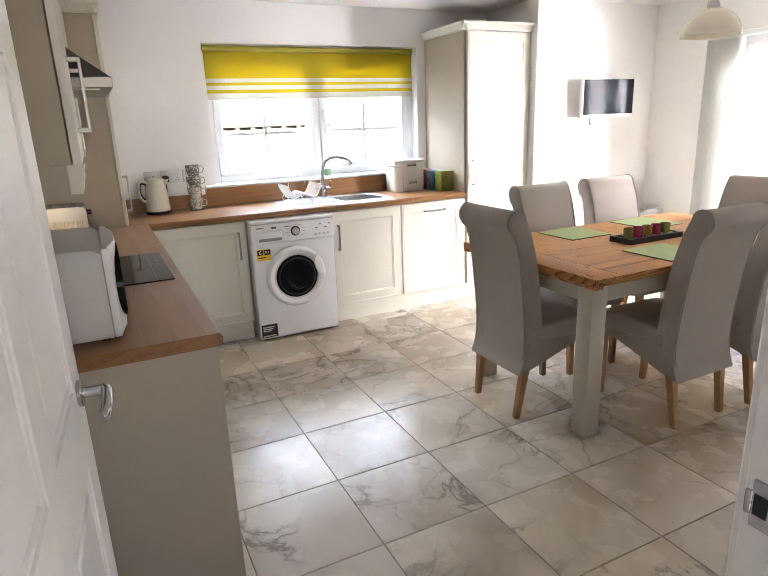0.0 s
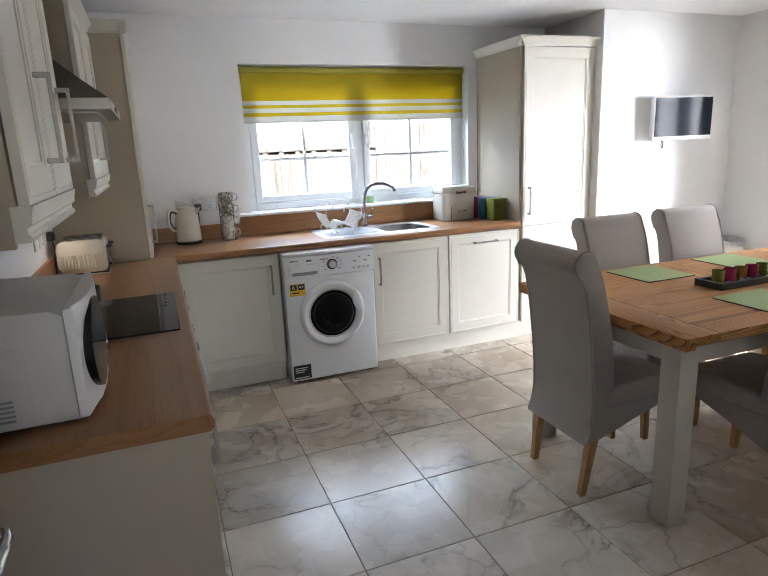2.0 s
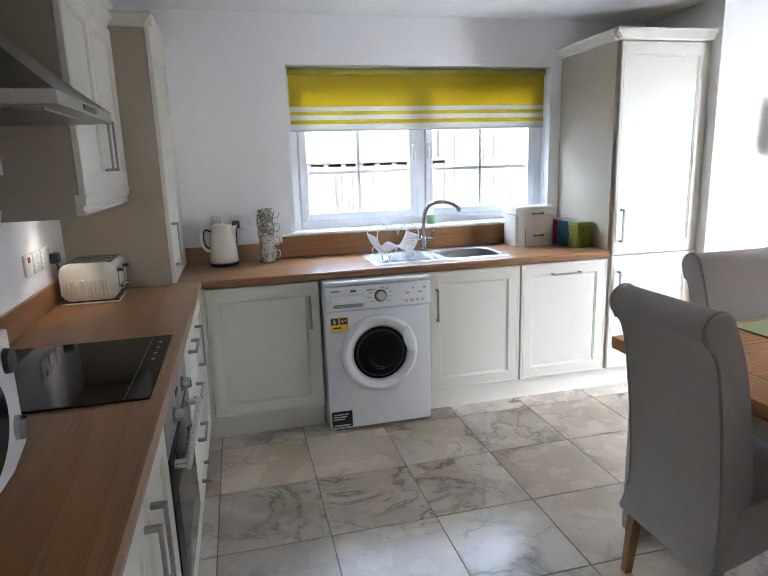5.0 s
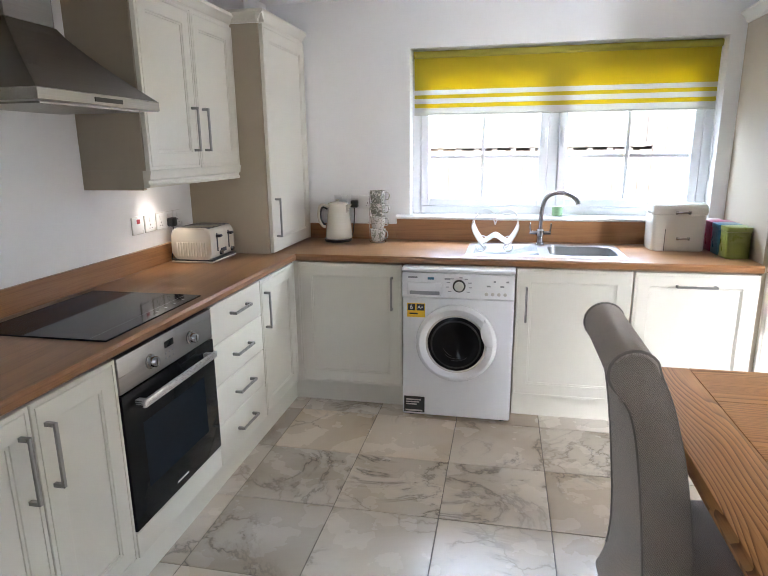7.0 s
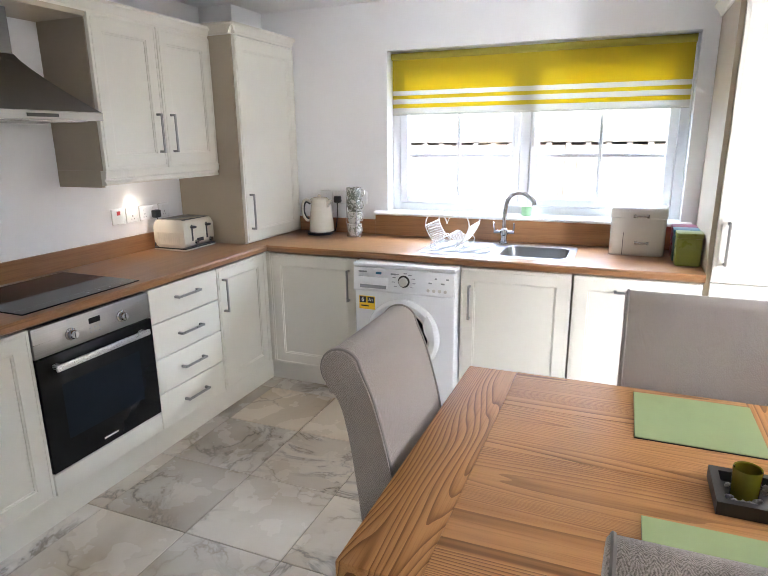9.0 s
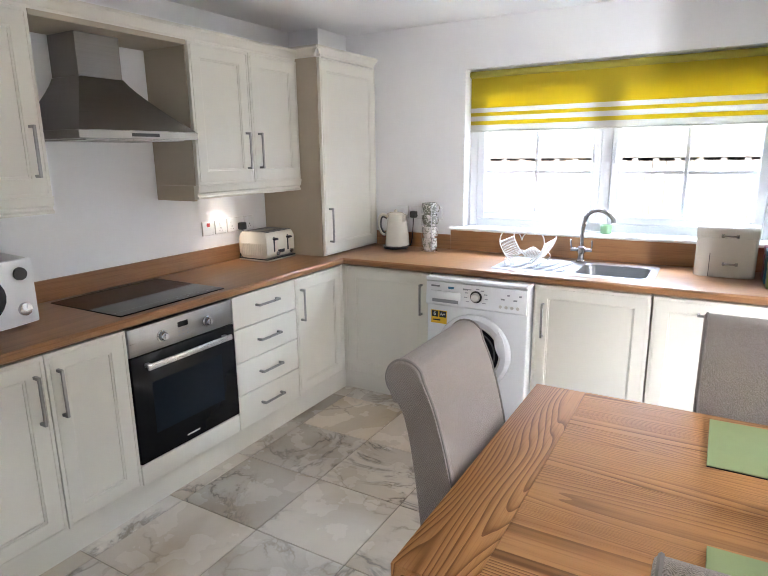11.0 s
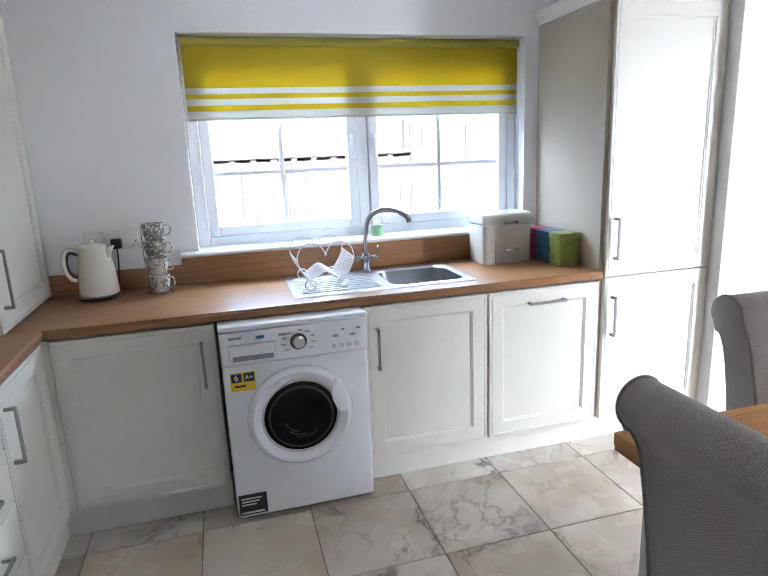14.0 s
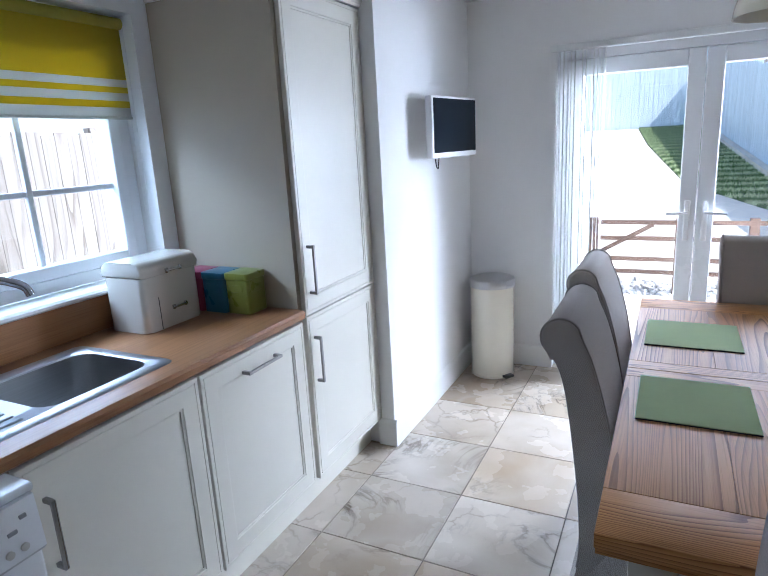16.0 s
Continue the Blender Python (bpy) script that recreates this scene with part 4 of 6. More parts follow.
for k in range(9):
    a = radians(-40 + k * 32.5)
    part("print", B((1.532 + 0.052 * math.cos(a) - (0.018 if math.cos(a) < 0 else 0.0), 1.532 + 0.052 * math.cos(a) + (0.018 if math.cos(a) >= 0 else 0.0), WY - 0.0225, WY - 0.012, 0.773 + 0.046 * math.sin(a), 0.7765 + 0.046 * math.sin(a))), M_GREYPL, wm)
for i in range(4):
    bb = bmesh.new()
    lathe(bb, [(0, 0), (0.009, 0), (0.009, 0.005), (0, 0.006)], (0, 0, 0), 18, MWF @ Matrix.Translation((1.675 + i * 0.032, 0.738, 0.021)))
    part("button", bb, M_SILVER, wm)
for u, w_, z in ((1.260, 0.05, 0.812), (1.675, 0.02, 0.775), (1.710, 0.012, 0.80), (1.745, 0.02, 0.775), (1.775, 0.014, 0.80), (1.455, 0.03, 0.808)):
    part("print", B((u, u + w_, WY - 0.0200, WY - 0.012, z, z + 0.008)), M_GREYPL, wm)
dc = (1.520, 0.452)
rm = bmesh.new()
lathe(rm, [(0.217, 0.0), (0.218, 0.012), (0.212, 0.026), (0.196, 0.036), (0.180, 0.034), (0.163, 0.022), (0.158, 0.005)], (0, 0, 0), 64, MWF @ Matrix.Translation((dc[0], dc[1], 0)))
dr = part("porthole_ring", rm, M_WHITE, wm)
gr = bmesh.new()
lathe(gr, [(0.163, 0.022), (0.158, 0.024), (0.152, 0.020), (0.151, 0.012)], (0, 0, 0), 64, MWF @ Matrix.Translation((dc[0], dc[1], 0)))
part("rim", gr, M_SILVER, dr)
gl = bmesh.new()
lathe(gl, [(0.160, 0.016), (0.128, 0.028), (0.085, 0.020), (0.045, 0.006), (0, 0.002)], (0, 0, 0), 48, MWF @ Matrix.Translation((dc[0], dc[1], 0)))
part("porthole", gl, M_BLACKGL, wm, "dark glass porthole")
sl_ = bmesh.new()
lathe(sl_, [(0.126, 0.0285), (0.136, 0.0262), (0.132, 0.0295)], (0, 0, 0), 48, MWF @ Matrix.Translation((dc[0], dc[1], 0)))
part("seal", sl_, M_BLACK, wm, "dark rubber door seal")
dl_ = bmesh.new()
for k in range(3):
    a0 = 200 + k * 28
    tube(dl_, [(dc[0] + (0.07 + 0.012 * k) * math.cos(radians(a)), WY - 0.022, dc[1] + (0.07 + 0.012 * k) * math.sin(radians(a))) for a in range(a0, a0 + 60, 6)], 0.0016, 6)
part("drum_ribs", dl_, M_SEAL, wm)
dh = bmesh.new()
grip = [(dc[0] + u, dc[1] + v) for u, v in ((0.152, 0.150), (0.136, 0.112), (0.128, 0.085), (0.136, 0.050), (0.152, 0.012), (0.166, -0.005), (0.196, 0.0), (0.193, 0.06), (0.178, 0.11))]
prism(dh, grip, "y", WY - 0.037, WY - 0.020, 0.005, 2)
part("door_grip", dh, M_WHITE, wm, "white moulded door grip")
part("energy_label", B((1.252, 1.350, WY - 0.0015, WY - 0.0003, 0.590, 0.668)), M_LABY, wm, "black and yellow energy label")
part("label_panel", B((1.256, 1.296, WY - 0.002, WY - 0.001, 0.628, 0.664)), M_BLACK, wm)
part("label_panel", B((1.304, 1.346, WY - 0.002, WY - 0.001, 0.628, 0.664)), M_BLACK, wm)
lettering("6", 0.036, MWF @ Matrix.Translation((1.275, 0.646, 0.0022)), M_WHITE, wm)
lettering("A+", 0.026, MWF @ Matrix.Translation((1.325, 0.646, 0.0022)), M_WHITE, wm)
part("label_bar", B((1.265, 1.310, WY - 0.002, WY - 0.001, 0.606, 0.614)), M_BLACK, wm)
part("leaflet_label", B((1.234, 1.350, WY - 0.0015, WY - 0.0003, 0.03, 0.125)), M_BLACK, wm, "black printed label")
for i in range(3):
    part("label_bar", B((1.245, 1.245 + (0.085, 0.075, 0.06)[i], WY - 0.002, WY - 0.001, 0.102 - i * 0.014, 0.109 - i * 0.014)), M_SILVER, wm)
part("label_bar", B((1.242, 1.338, WY - 0.002, WY - 0.001, 0.036, 0.045)), M_SILVER, wm)
for x in (1.270, 1.775):
    ft = bmesh.new()
    cyl(ft, (x, WY + 0.05, 0), (x, WY + 0.05, 0.018), 0.02, 16)
    part("foot", ft, M_BLACK, wm)

# ---- dining table and chairs ----
TX0, TX1, TY0, TY1, TZ = 2.18, 3.936, -2.817, -1.813, 0.797
tbl = thing("dining_table", "oak topped dining table with stone painted legs", "table", ((TX0 + TX1) / 2, (TY0 + TY1) / 2, 0))
EB, TH = 0.16, 0.036
for a, b in ((TX0, TX0 + EB), (TX1 - EB, TX1)):
    part("end_board", B((a, b, TY0, TY1, TZ - TH, TZ), bev=0.003, seg=2), M_TABY, tbl)
pw = (TY1 - TY0) / 4
TM = (TX0 + TX1) / 2
for a, b in ((TM - 0.07, TM - 0.001), (TM + 0.001, TM + 0.07)):
    part("join_board", B((a, b, TY0, TY1, TZ - TH, TZ), bev=0.0015), M_TABY, tbl)
for a, b in ((TX0 + EB + 0.0006, TM - 0.0706), (TM + 0.0706, TX1 - EB - 0.0006)):
    for i in range(4):
        part("plank", B((a, b, TY0 + i * pw + (0 if i == 0 else 0.0003), TY0 + (i + 1) * pw - (0 if i == 3 else 0.0003), TZ - TH, TZ), bev=0.0005), M_TABX, tbl)
part("end_lip", B((TX0 + 0.003, TX0 + 0.05, TY0 + 0.003, TY1 - 0.003, TZ - TH - 0.012, TZ - TH - 0.0005)), M_TABY, tbl)
for x in (TX0 + 0.05, TX1 - 0.14):
    for y in (TY0 + 0.06, TY1 - 0.15):
        part("leg", B((x, x + 0.09, y, y + 0.09, 0, TZ - TH - 0.001), bev=0.004, seg=2), M_LEG, tbl, "stone painted leg")
ap = TZ - TH - 0.001
for b in ((TX0 + 0.14, TX1 - 0.14, TY0 + 0.075, TY0 + 0.097, ap - 0.10, ap), (TX0 + 0.14, TX1 - 0.14, TY1 - 0.097, TY1 - 0.075, ap - 0.10, ap), (TX0 + 0.065, TX0 + 0.087, TY0 + 0.15, TY1 - 0.15, ap - 0.10, ap), (TX1 - 0.087, TX1 - 0.065, TY0 + 0.15, TY1 - 0.15, ap - 0.10, ap)):
    part("apron", B(b, bev=0.002), M_LEG, tbl)


def rounded_solid(outline, half, r=0.02, seg=3):
    """An upholstered slab: outline in (y, z), spread to +-half along x, soft at both side edges."""
    bm = bmesh.new()
    prism(bm, outline, "x", -half, half, r, seg)
    return bm


def curve_pts(ctrl, n):
    """Points on a Catmull-Rom curve through the given points."""
    out = []
    c = [ctrl[0], *ctrl, ctrl[-1]]
    for i in range(1, len(c) - 2):
        for k in range(n):
            t = k / n
            p = []
            for d in range(len(ctrl[0])):
                a, b, e, f = c[i - 1][d], c[i][d], c[i + 1][d], c[i + 2][d]
                p.append(0.5 * (2 * b + (e - a) * t + (2 * a - 5 * b + 4 * e - f) * t * t + (3 * b - a - 3 * e + f) * t ** 3))
            out.append(tuple(p))
    return out + [tuple(ctrl[-1])]


def chair():
    """High scroll-back dining chair that faces +y."""
    c = thing("dining_chair", "grey fabric scroll-back dining chair with oak legs", "chair", group="chairs round the dining table")
    # back: front face, rolled top, outer face down to the hem
    front = curve_pts([(-0.150, 0.46), (-0.165, 0.62), (-0.195, 0.80), (-0.232, 0.94), (-0.262, 1.012)], 5)
    roll = arc(-0.315, 1.014, 0.052, 35, 225, 12)
    outer = curve_pts([(-0.335, 0.960), (-0.312, 0.915), (-0.290, 0.81), (-0.264, 0.60), (-0.252, 0.42), (-0.262, 0.31), (-0.285, 0.248)], 5)
    hem = [(-0.255, 0.255), (-0.215, 0.34), (-0.165, 0.44)]
    bk = rounded_solid(front + roll + outer + hem, 0.206, 0.009, 3)
    part("backrest", bk, M_FAB, c)
    for s in (-1, 1):
        pp = bmesh.new()
        tube(pp, [(s * 0.1975, y, z) for y, z in front[2:] + roll + outer[:-6]], 0.0042, 6)
        part("piping", pp, M_PIPE, c)
    seat = rounded_solid([(-0.19, 0.40), (-0.20, 0.47), (-0.12, 0.492), (0.05, 0.498), (0.18, 0.49), (0.222, 0.472), (0.232, 0.44), (0.23, 0.40)], 0.210, 0.018, 3)
    part("seat", seat, M_FAB, c)
    sk = rounded_solid([(-0.262, 0.262), (-0.225, 0.41), (0.225, 0.41), (0.226, 0.392), (0.10, 0.362), (-0.04, 0.322), (-0.15, 0.285), (-0.215, 0.262)], 0.205, 0.01, 2)
    part("skirt", sk, M_FAB, c)
    for s in (-1, 1):
        for y0, y1, yt in ((-0.225, -0.265, 0.30), (0.19, 0.20, 0.40)):
            lg = bmesh.new()
            t = bmesh.new()
            bmesh.ops.create_cube(t, size=1.0)
            for v in t.verts:
                up = v.co.z > 0
                w = 0.021 if up else 0.015
                v.co = Vector((s * (0.178 if up else 0.167) + math.copysign(w, v.co.x), (y0 if up else y1) + math.copysign(w, v.co.y), yt if up else 0.0))
            bmesh.ops.bevel(t, geom=t.edges[:], offset=0.003, segments=1, affect="EDGES")
            merge(lg, t)
            part("leg", lg, M_LEGOAK, c, "oak leg")
    return c


first = chair()
first.matrix_basis = pose(2.345, -2.275, 0, 0, 0, -90)
for x, y, a in ((2.832, -2.635, 0.5), (3.378, -2.66, -1.0), (2.851, -1.985, 180), (3.441, -1.962, 179), (3.76, -2.325, 91)):
    copy_thing(first, pose(x, y, 0, 0, 0, a))

# table ware
for x0, x1, y0, y1 in ((2.690, 2.990, -2.142, -1.855), (3.290, 3.587, -2.155, -1.852), (2.70, 2.995, -2.77, -2.48), (3.28, 3.575, -2.77, -2.48)):
    pmat = thing("placemat", "square sage green placemat on the dining table", "placemat", ((x0 + x1) / 2, (y0 + y1) / 2, TZ), group="placemats on the table")
    part("backing", B((x0, x1, y0, y1, TZ + 0.0005, TZ + 0.0035)), M_BLACK, pmat, "dark backing board")
    part("top", B((x0, x1, y0, y1, TZ + 0.0036, TZ + 0.0060), bev=0.0008), M_MATG, pmat)
tray = thing("candle_tray", "black tray with pebbles and five glass candle holders", "tray", (3.05, -2.29, TZ))
QX0, QX1, QY0, QY1 = 2.84, 3.245, -2.414, -2.268
RW = 0.017
part("tray", B((QX0, QX1, QY0, QY1, TZ + 0.0005, TZ + 0.006), (QX0, QX1, QY0, QY0 + RW, TZ + 0.006, TZ + 0.030), (QX0, QX1, QY1 - RW, QY1, TZ + 0.006, TZ + 0.030), (QX0, QX0 + RW, QY0 + RW, QY1 - RW, TZ + 0.006, TZ + 0.030), (QX1 - RW, QX1, QY0 + RW, QY1 - RW, TZ + 0.006, TZ + 0.030)), M_BLACK, tray)
M_OLIVEGL = paint("olive_candle_glass", (0.16, 0.15, 0.012), 0.12, 0.08, 20, coat=0.5)
M_REDGL = paint("crimson_candle_glass", (0.30, 0.012, 0.05), 0.12, 0.08, 20, coat=0.5)
M_AMBGL = paint("amber_candle_glass", (0.24, 0.10, 0.012), 0.12, 0.08, 20, coat=0.5)
M_PEB = paint("pebble", (0.36, 0.34, 0.31), 0.6, 0.5, 40, 0.1, 200)
rnd = random.Random(7)
peb = bmesh.new()
for i in range(130):
    t = bmesh.new()
    bmesh.ops.create_icosphere(t, subdivisions=1, radius=1.0)
    s = rnd.uniform(0.006, 0.011)
    x, y = rnd.uniform(QX0 + 0.026, QX1 - 0.026), rnd.uniform(QY0 + 0.026, QY1 - 0.026)
    merge(peb, t, pose(x, y, TZ + 0.012 + rnd.uniform(0, 0.010), rnd.uniform(0, 90), rnd.uniform(0, 90), rnd.uniform(0, 180)) @ Matrix.Diagonal((s, s * rnd.uniform(0.7, 1.3), s * 0.7, 1)))
tagged(part("pebbles", peb, M_PEB, tray, "small grey pebbles"), kind="stuff")
for i, mt in enumerate((M_OLIVEGL, M_REDGL, M_AMBGL, M_REDGL, M_OLIVEGL)):
    cb = bmesh.new()
    lathe(cb, [(0, 0.0), (0.023, 0.0), (0.0265, 0.004), (0.028, 0.068), (0.0272, 0.070), (0.025, 0.068), (0.023, 0.02), (0, 0.018)], (QX0 + 0.060 + i * 0.0712, -2.341, TZ + 0.0065), 28)
    part("candle_holder", cb, mt, tray, ("olive green", "crimson", "amber", "crimson", "olive green")[i] + " glass candle holder")

# ---- television wall and bin ----
tv = thing("television", "small wall-mounted television with a white frame", "television", (4.2, -0.70, 1.57))
TVM = Matrix.Translation((4.288, -0.809, 1.6025)) @ Matrix.Rotation(radians(-7.9), 4, "Z")
tb = bmesh.new()
add_box(tb, -0.262, 0.262, -0.02, 0.02, -0.158, 0.158, 0.008, 2, TVM)
part("casing", tb, M_WPLAST, tv, "white plastic casing")
ts = bmesh.new()
add_box(ts, -0.246, 0.246, -0.0212, -0.0198, -0.130, 0.146, 0, 1, TVM)
part("screen", ts, M_TV, tv, "dark switched-off screen")
part("bracket", B((4.24, 4.33, -0.79, -0.687, 1.555, 1.645), bev=0.004), M_WPLAST, tv)
cb = bmesh.new()
tube(cb, curve_pts([(4.13, -0.785, 1.447), (4.132, -0.78, 1.412), (4.15, -0.77, 1.389), (4.18, -0.75, 1.402), (4.19, -0.74, 1.447)], 6), 0.0035, 8)
part("cable", cb, M_BLACK, tv)
bn = thing("pedal_bin", "tall cream pedal bin with a steel lid", "bin", (4.76, -0.888, 0))
bm_ = bmesh.new()
lathe(bm_, [(0, 0.0), (0.140, 0.0), (0.144, 0.006), (0.144, 0.012), (0.140, 0.016), (0.141, 0.60), (0.141, 0.603), (0, 0.603)], (4.76, -0.888, 0), 48)
part("body", bm_, M_CREAM, bn, "cream enamelled drum")
lm = bmesh.new()
lathe(lm, [(0.144, 0.604), (0.147, 0.608), (0.147, 0.645), (0.143, 0.655), (0.10, 0.668), (0, 0.674)], (4.76, -0.888, 0), 48)
part("lid", lm, M_LID, bn, "brushed steel lid")
pm = bmesh.new()
add_box(pm, -0.035, 0.035, -0.178, -0.138, 0.012, 0.028, 0.005, 2, Matrix.Translation((4.76, -0.888, 0)) @ Matrix.Rotation(radians(-35), 4, "Z"))
part("pedal", pm, M_BLACK, bn)
pd = thing("pendant_lamp", "cream dome pendant lamp over the dining table", "lamp", (3.575, -2.21, CEIL))
pp = bmesh.new()
PX, PY, PZ = 3.575, -2.21, 1.878
prof = [(0.026, 0.150)] + [(0.155 * math.sin(radians(a)), 0.0 + 0.145 * math.cos(radians(a))) for a in range(10, 91, 8)] + [(0.157, -0.004), (0.153, -0.004)] + [(0.150 * math.sin(radians(a)), 0.140 * math.cos(radians(a))) for a in range(90, 9, -8)]
lathe(pp, prof, (PX, PY, PZ), 48)
part("shade", pp, M_CREAM, pd, "cream enamelled dome shade")
pc = bmesh.new()
lathe(pc, [(0, 0.20), (0.014, 0.20), (0.018, 0.185), (0.032, 0.165), (0.034, 0.145), (0, 0.145)], (PX, PY, PZ), 24)
part("cap", pc, M_CHROME, pd)
pf = bmesh.new()
cyl(pf, (PX, PY, PZ + 0.19), (PX, PY, CEIL - 0.02), 0.003, 8)
part("flex", pf, M_WPLAST, pd)
pr = bmesh.new()
lathe(pr, [(0, -0.045), (0.012, -0.045), (0.045, -0.012), (0.046, 0), (0, 0)], (PX, PY, CEIL - 0.0), 28)
part("ceiling_rose", pr, M_CREAM, pd)
pbm = bmesh.new()
lathe(pbm, [(0, 0.02), (0.025, 0.03), (0.03, 0.055), (0.02, 0.085), (0.012, 0.11), (0, 0.11)], (PX, PY, PZ), 20)
part("bulb", pbm, M_WPLAST, pd)

# ---- things on the worktop ----
mw = thing("microwave", "silver grey microwave oven on the worktop", "microwave", (0.19, -2.64, 0.911))
mb = bmesh.new()
prism(mb, [(0.03, 0.925), (0.325, 0.925), (0.325, 1.165), (0.30, 1.178), (0.03, 1.185)], "y", -2.855, -2.405, 0.006, 2)
part("body", mb, M_SILVER, mw)
ff = bmesh.new()
prism(ff, [(0.326, -2.852), (0.345, -2.848), (0.362, -2.73), (0.366, -2.63), (0.362, -2.53), (0.345, -2.41), (0.326, -2.406)], "z", 0.924, 1.178, 0.006, 2)
part("front", ff, M_WPLAST, mw, "white moulded front")
wo = bmesh.new()
prism(wo, [(-2.675 + 0.145 * math.cos(a * math.pi / 14), 1.052 + 0.108 * math.sin(a * math.pi / 14)) for a in range(28)], "x", 0.345, 0.369)
part("door_window", wo, M_BLACKGL, mw, "dark oval door window")
for z in (1.125, 0.985):
    kb = bmesh.new()
    lathe(kb, [(0, 0), (0.026, 0), (0.024, 0.016), (0, 0.018)], (0, 0, 0), 24, facing("x", 0.350) @ Matrix.Translation((-2.465, z, 0)))
    part("knob", kb, M_BLACK if z > 1.05 else M_CHROME, mw)
for i in range(5):
    for j in range(3):
        part("vent", B((0.055 + j * 0.055, 0.095 + j * 0.055, -2.8562, -2.854, 0.945 + i * 0.011, 0.950 + i * 0.011)), M_GREYPL, mw)
        if i < 4 and j < 2:
            part("vent", B((0.06 + j * 0.03, 0.082 + j * 0.03, -2.83 + i * 0.012, -2.825 + i * 0.012, 1.1835, 1.1862)), M_GREYPL, mw)
part("side_rib", B((0.06, 0.24, -2.8575, -2.8545, 1.10, 1.104), (0.236, 0.24, -2.8575, -2.8545, 0.97, 1.10)), M_SILVER, mw)
for x in (0.06, 0.30):
    for y in (-2.81, -2.45):
        part("foot", B((x - 0.012, x + 0.012, y - 0.012, y + 0.012, 0.9112, 0.9262)), M_BLACK, mw)

to = thing("toaster", "cream four-slice toaster with ribbed sides", "toaster", (0.16, -0.83, 0.911))
bmx = bmesh.new()
prism(bmx, round_rect(0.045, 0.270, 0.925, 1.092, 0.035, 5), "y", -0.965, -0.7, 0.012, 3)
part("body", bmx, M_CREAM, to)
rb = bmesh.new()
for i in range(12):
    x = 0.075 + i * 0.0148
    cyl(rb, (x, -0.964, 0.945), (x, -0.964, 1.02), 0.0062, 8, 0.002)
part("ribs", rb, M_CREAM, to)
part("base", B((0.041, 0.274, -0.968, -0.697, 0.9216, 0.929)), M_BLACK, to)
for y in (-0.91, -0.855, -0.8, -0.745):
    part("slot", B((0.075, 0.245, y - 0.011, y + 0.011, 1.0905, 1.0935), bev=0.001), M_BLACK, to)
part("top_plate", B((0.062, 0.255, -0.948, -0.717, 1.089, 1.0915), bev=0.001), M_BLACK, to)
part("base_band", B((0.040, 0.276, -0.97, -0.695, 0.9118, 0.9215), bev=0.004), M_CREAM, to)
for y in (-0.895, -0.765):
    part("lever_slot", B((0.2695, 0.2715, y - 0.006, y + 0.006, 0.965, 1.06)), M_BLACK, to)
    part("lever", B((0.270, 0.296, y - 0.017, y + 0.017, 1.040, 1.054), bev=0.004), M_BLACK, to)
    kb = bmesh.new()
    lathe(kb, [(0, 0), (0.013, 0), (0.011, 0.012), (0, 0.013)], (0, 0, 0), 18, facing("x", 0.27) @ Matrix.Translation((y + 0.03, 0.955, 0)))
    part("knob", kb, M_CHROME, to)
part("badge", B((0.2695, 0.272, -0.86, -0.8, 0.955, 0.975)), M_BLACK, to)

kt = thing("kettle", "cream ribbed electric kettle with chrome base", "kettle", (0.715, -0.135, 0.911))
kb = bmesh.new()
lathe(kb, [(0, 0.9125), (0.074, 0.9125), (0.077, 0.918), (0.077, 0.926), (0, 0.927)], (0.715, -0.135, 0), 36)
part("base", kb, M_BLACK, kt)
kb = bmesh.new()
n = 44
prof = [(0.073, 0.928), (0.075, 0.934), (0.074, 0.95), (0.068, 1.03), (0.058, 1.10), (0.054, 1.118)]
t = bmesh.new()
rr = [[t.verts.new(((r - (0.0022 if i % 2 and 0 < k < 5 else 0)) * math.cos(2 * math.pi * i / n) + 0.715, (r - (0.0022 if i % 2 and 0 < k < 5 else 0)) * math.sin(2 * math.pi * i / n) - 0.115, z)) for i in range(n)] for k, (r, z) in enumerate(prof)]
for p, q in zip(rr, rr[1:]):
    for i in range(n):
        t.faces.new((p[i], p[(i + 1) % n], q[(i + 1) % n], q[i]))
t.faces.new(rr[0]), t.faces.new(rr[-1])
merge(kb, t)
part("jug", kb, M_CREAM, kt)
lm = bmesh.new()
lathe(lm, [(0.055, 1.119), (0.054, 1.126), (0.035, 1.134), (0.010, 1.137), (0.010, 1.146), (0.006, 1.150), (0, 1.150)], (0.715, -0.135, 0), 32)
part("lid", lm, M_CREAM, kt)
hm = bmesh.new()
tube(hm, curve_pts([(0.666, -0.145, 1.105), (0.635, -0.152, 1.118), (0.615, -0.156, 1.10), (0.612, -0.157, 1.04), (0.630, -0.153, 1.0), (0.648, -0.149, 0.995)], 5), 0.0085, 10)
kh = part("handle", hm, M_CREAM, kt)
hi_ = bmesh.new()
tube(hi_, curve_pts([(0.660, -0.146, 1.094), (0.637, -0.151, 1.104), (0.624, -0.154, 1.09), (0.622, -0.155, 1.045), (0.636, -0.152, 1.012), (0.650, -0.149, 1.006)], 5), 0.0055, 8)
part("grip_strip", hi_, M_BLACK, kh, "black inner grip strip")
sm = bmesh.new()
prism(sm, [(0.765, 1.118), (0.798, 1.122), (0.772, 1.075), (0.765, 1.07)], "y", -0.145, -0.125, 0.003)
part("spout", sm, M_CREAM, kt)
wmk = bmesh.new()
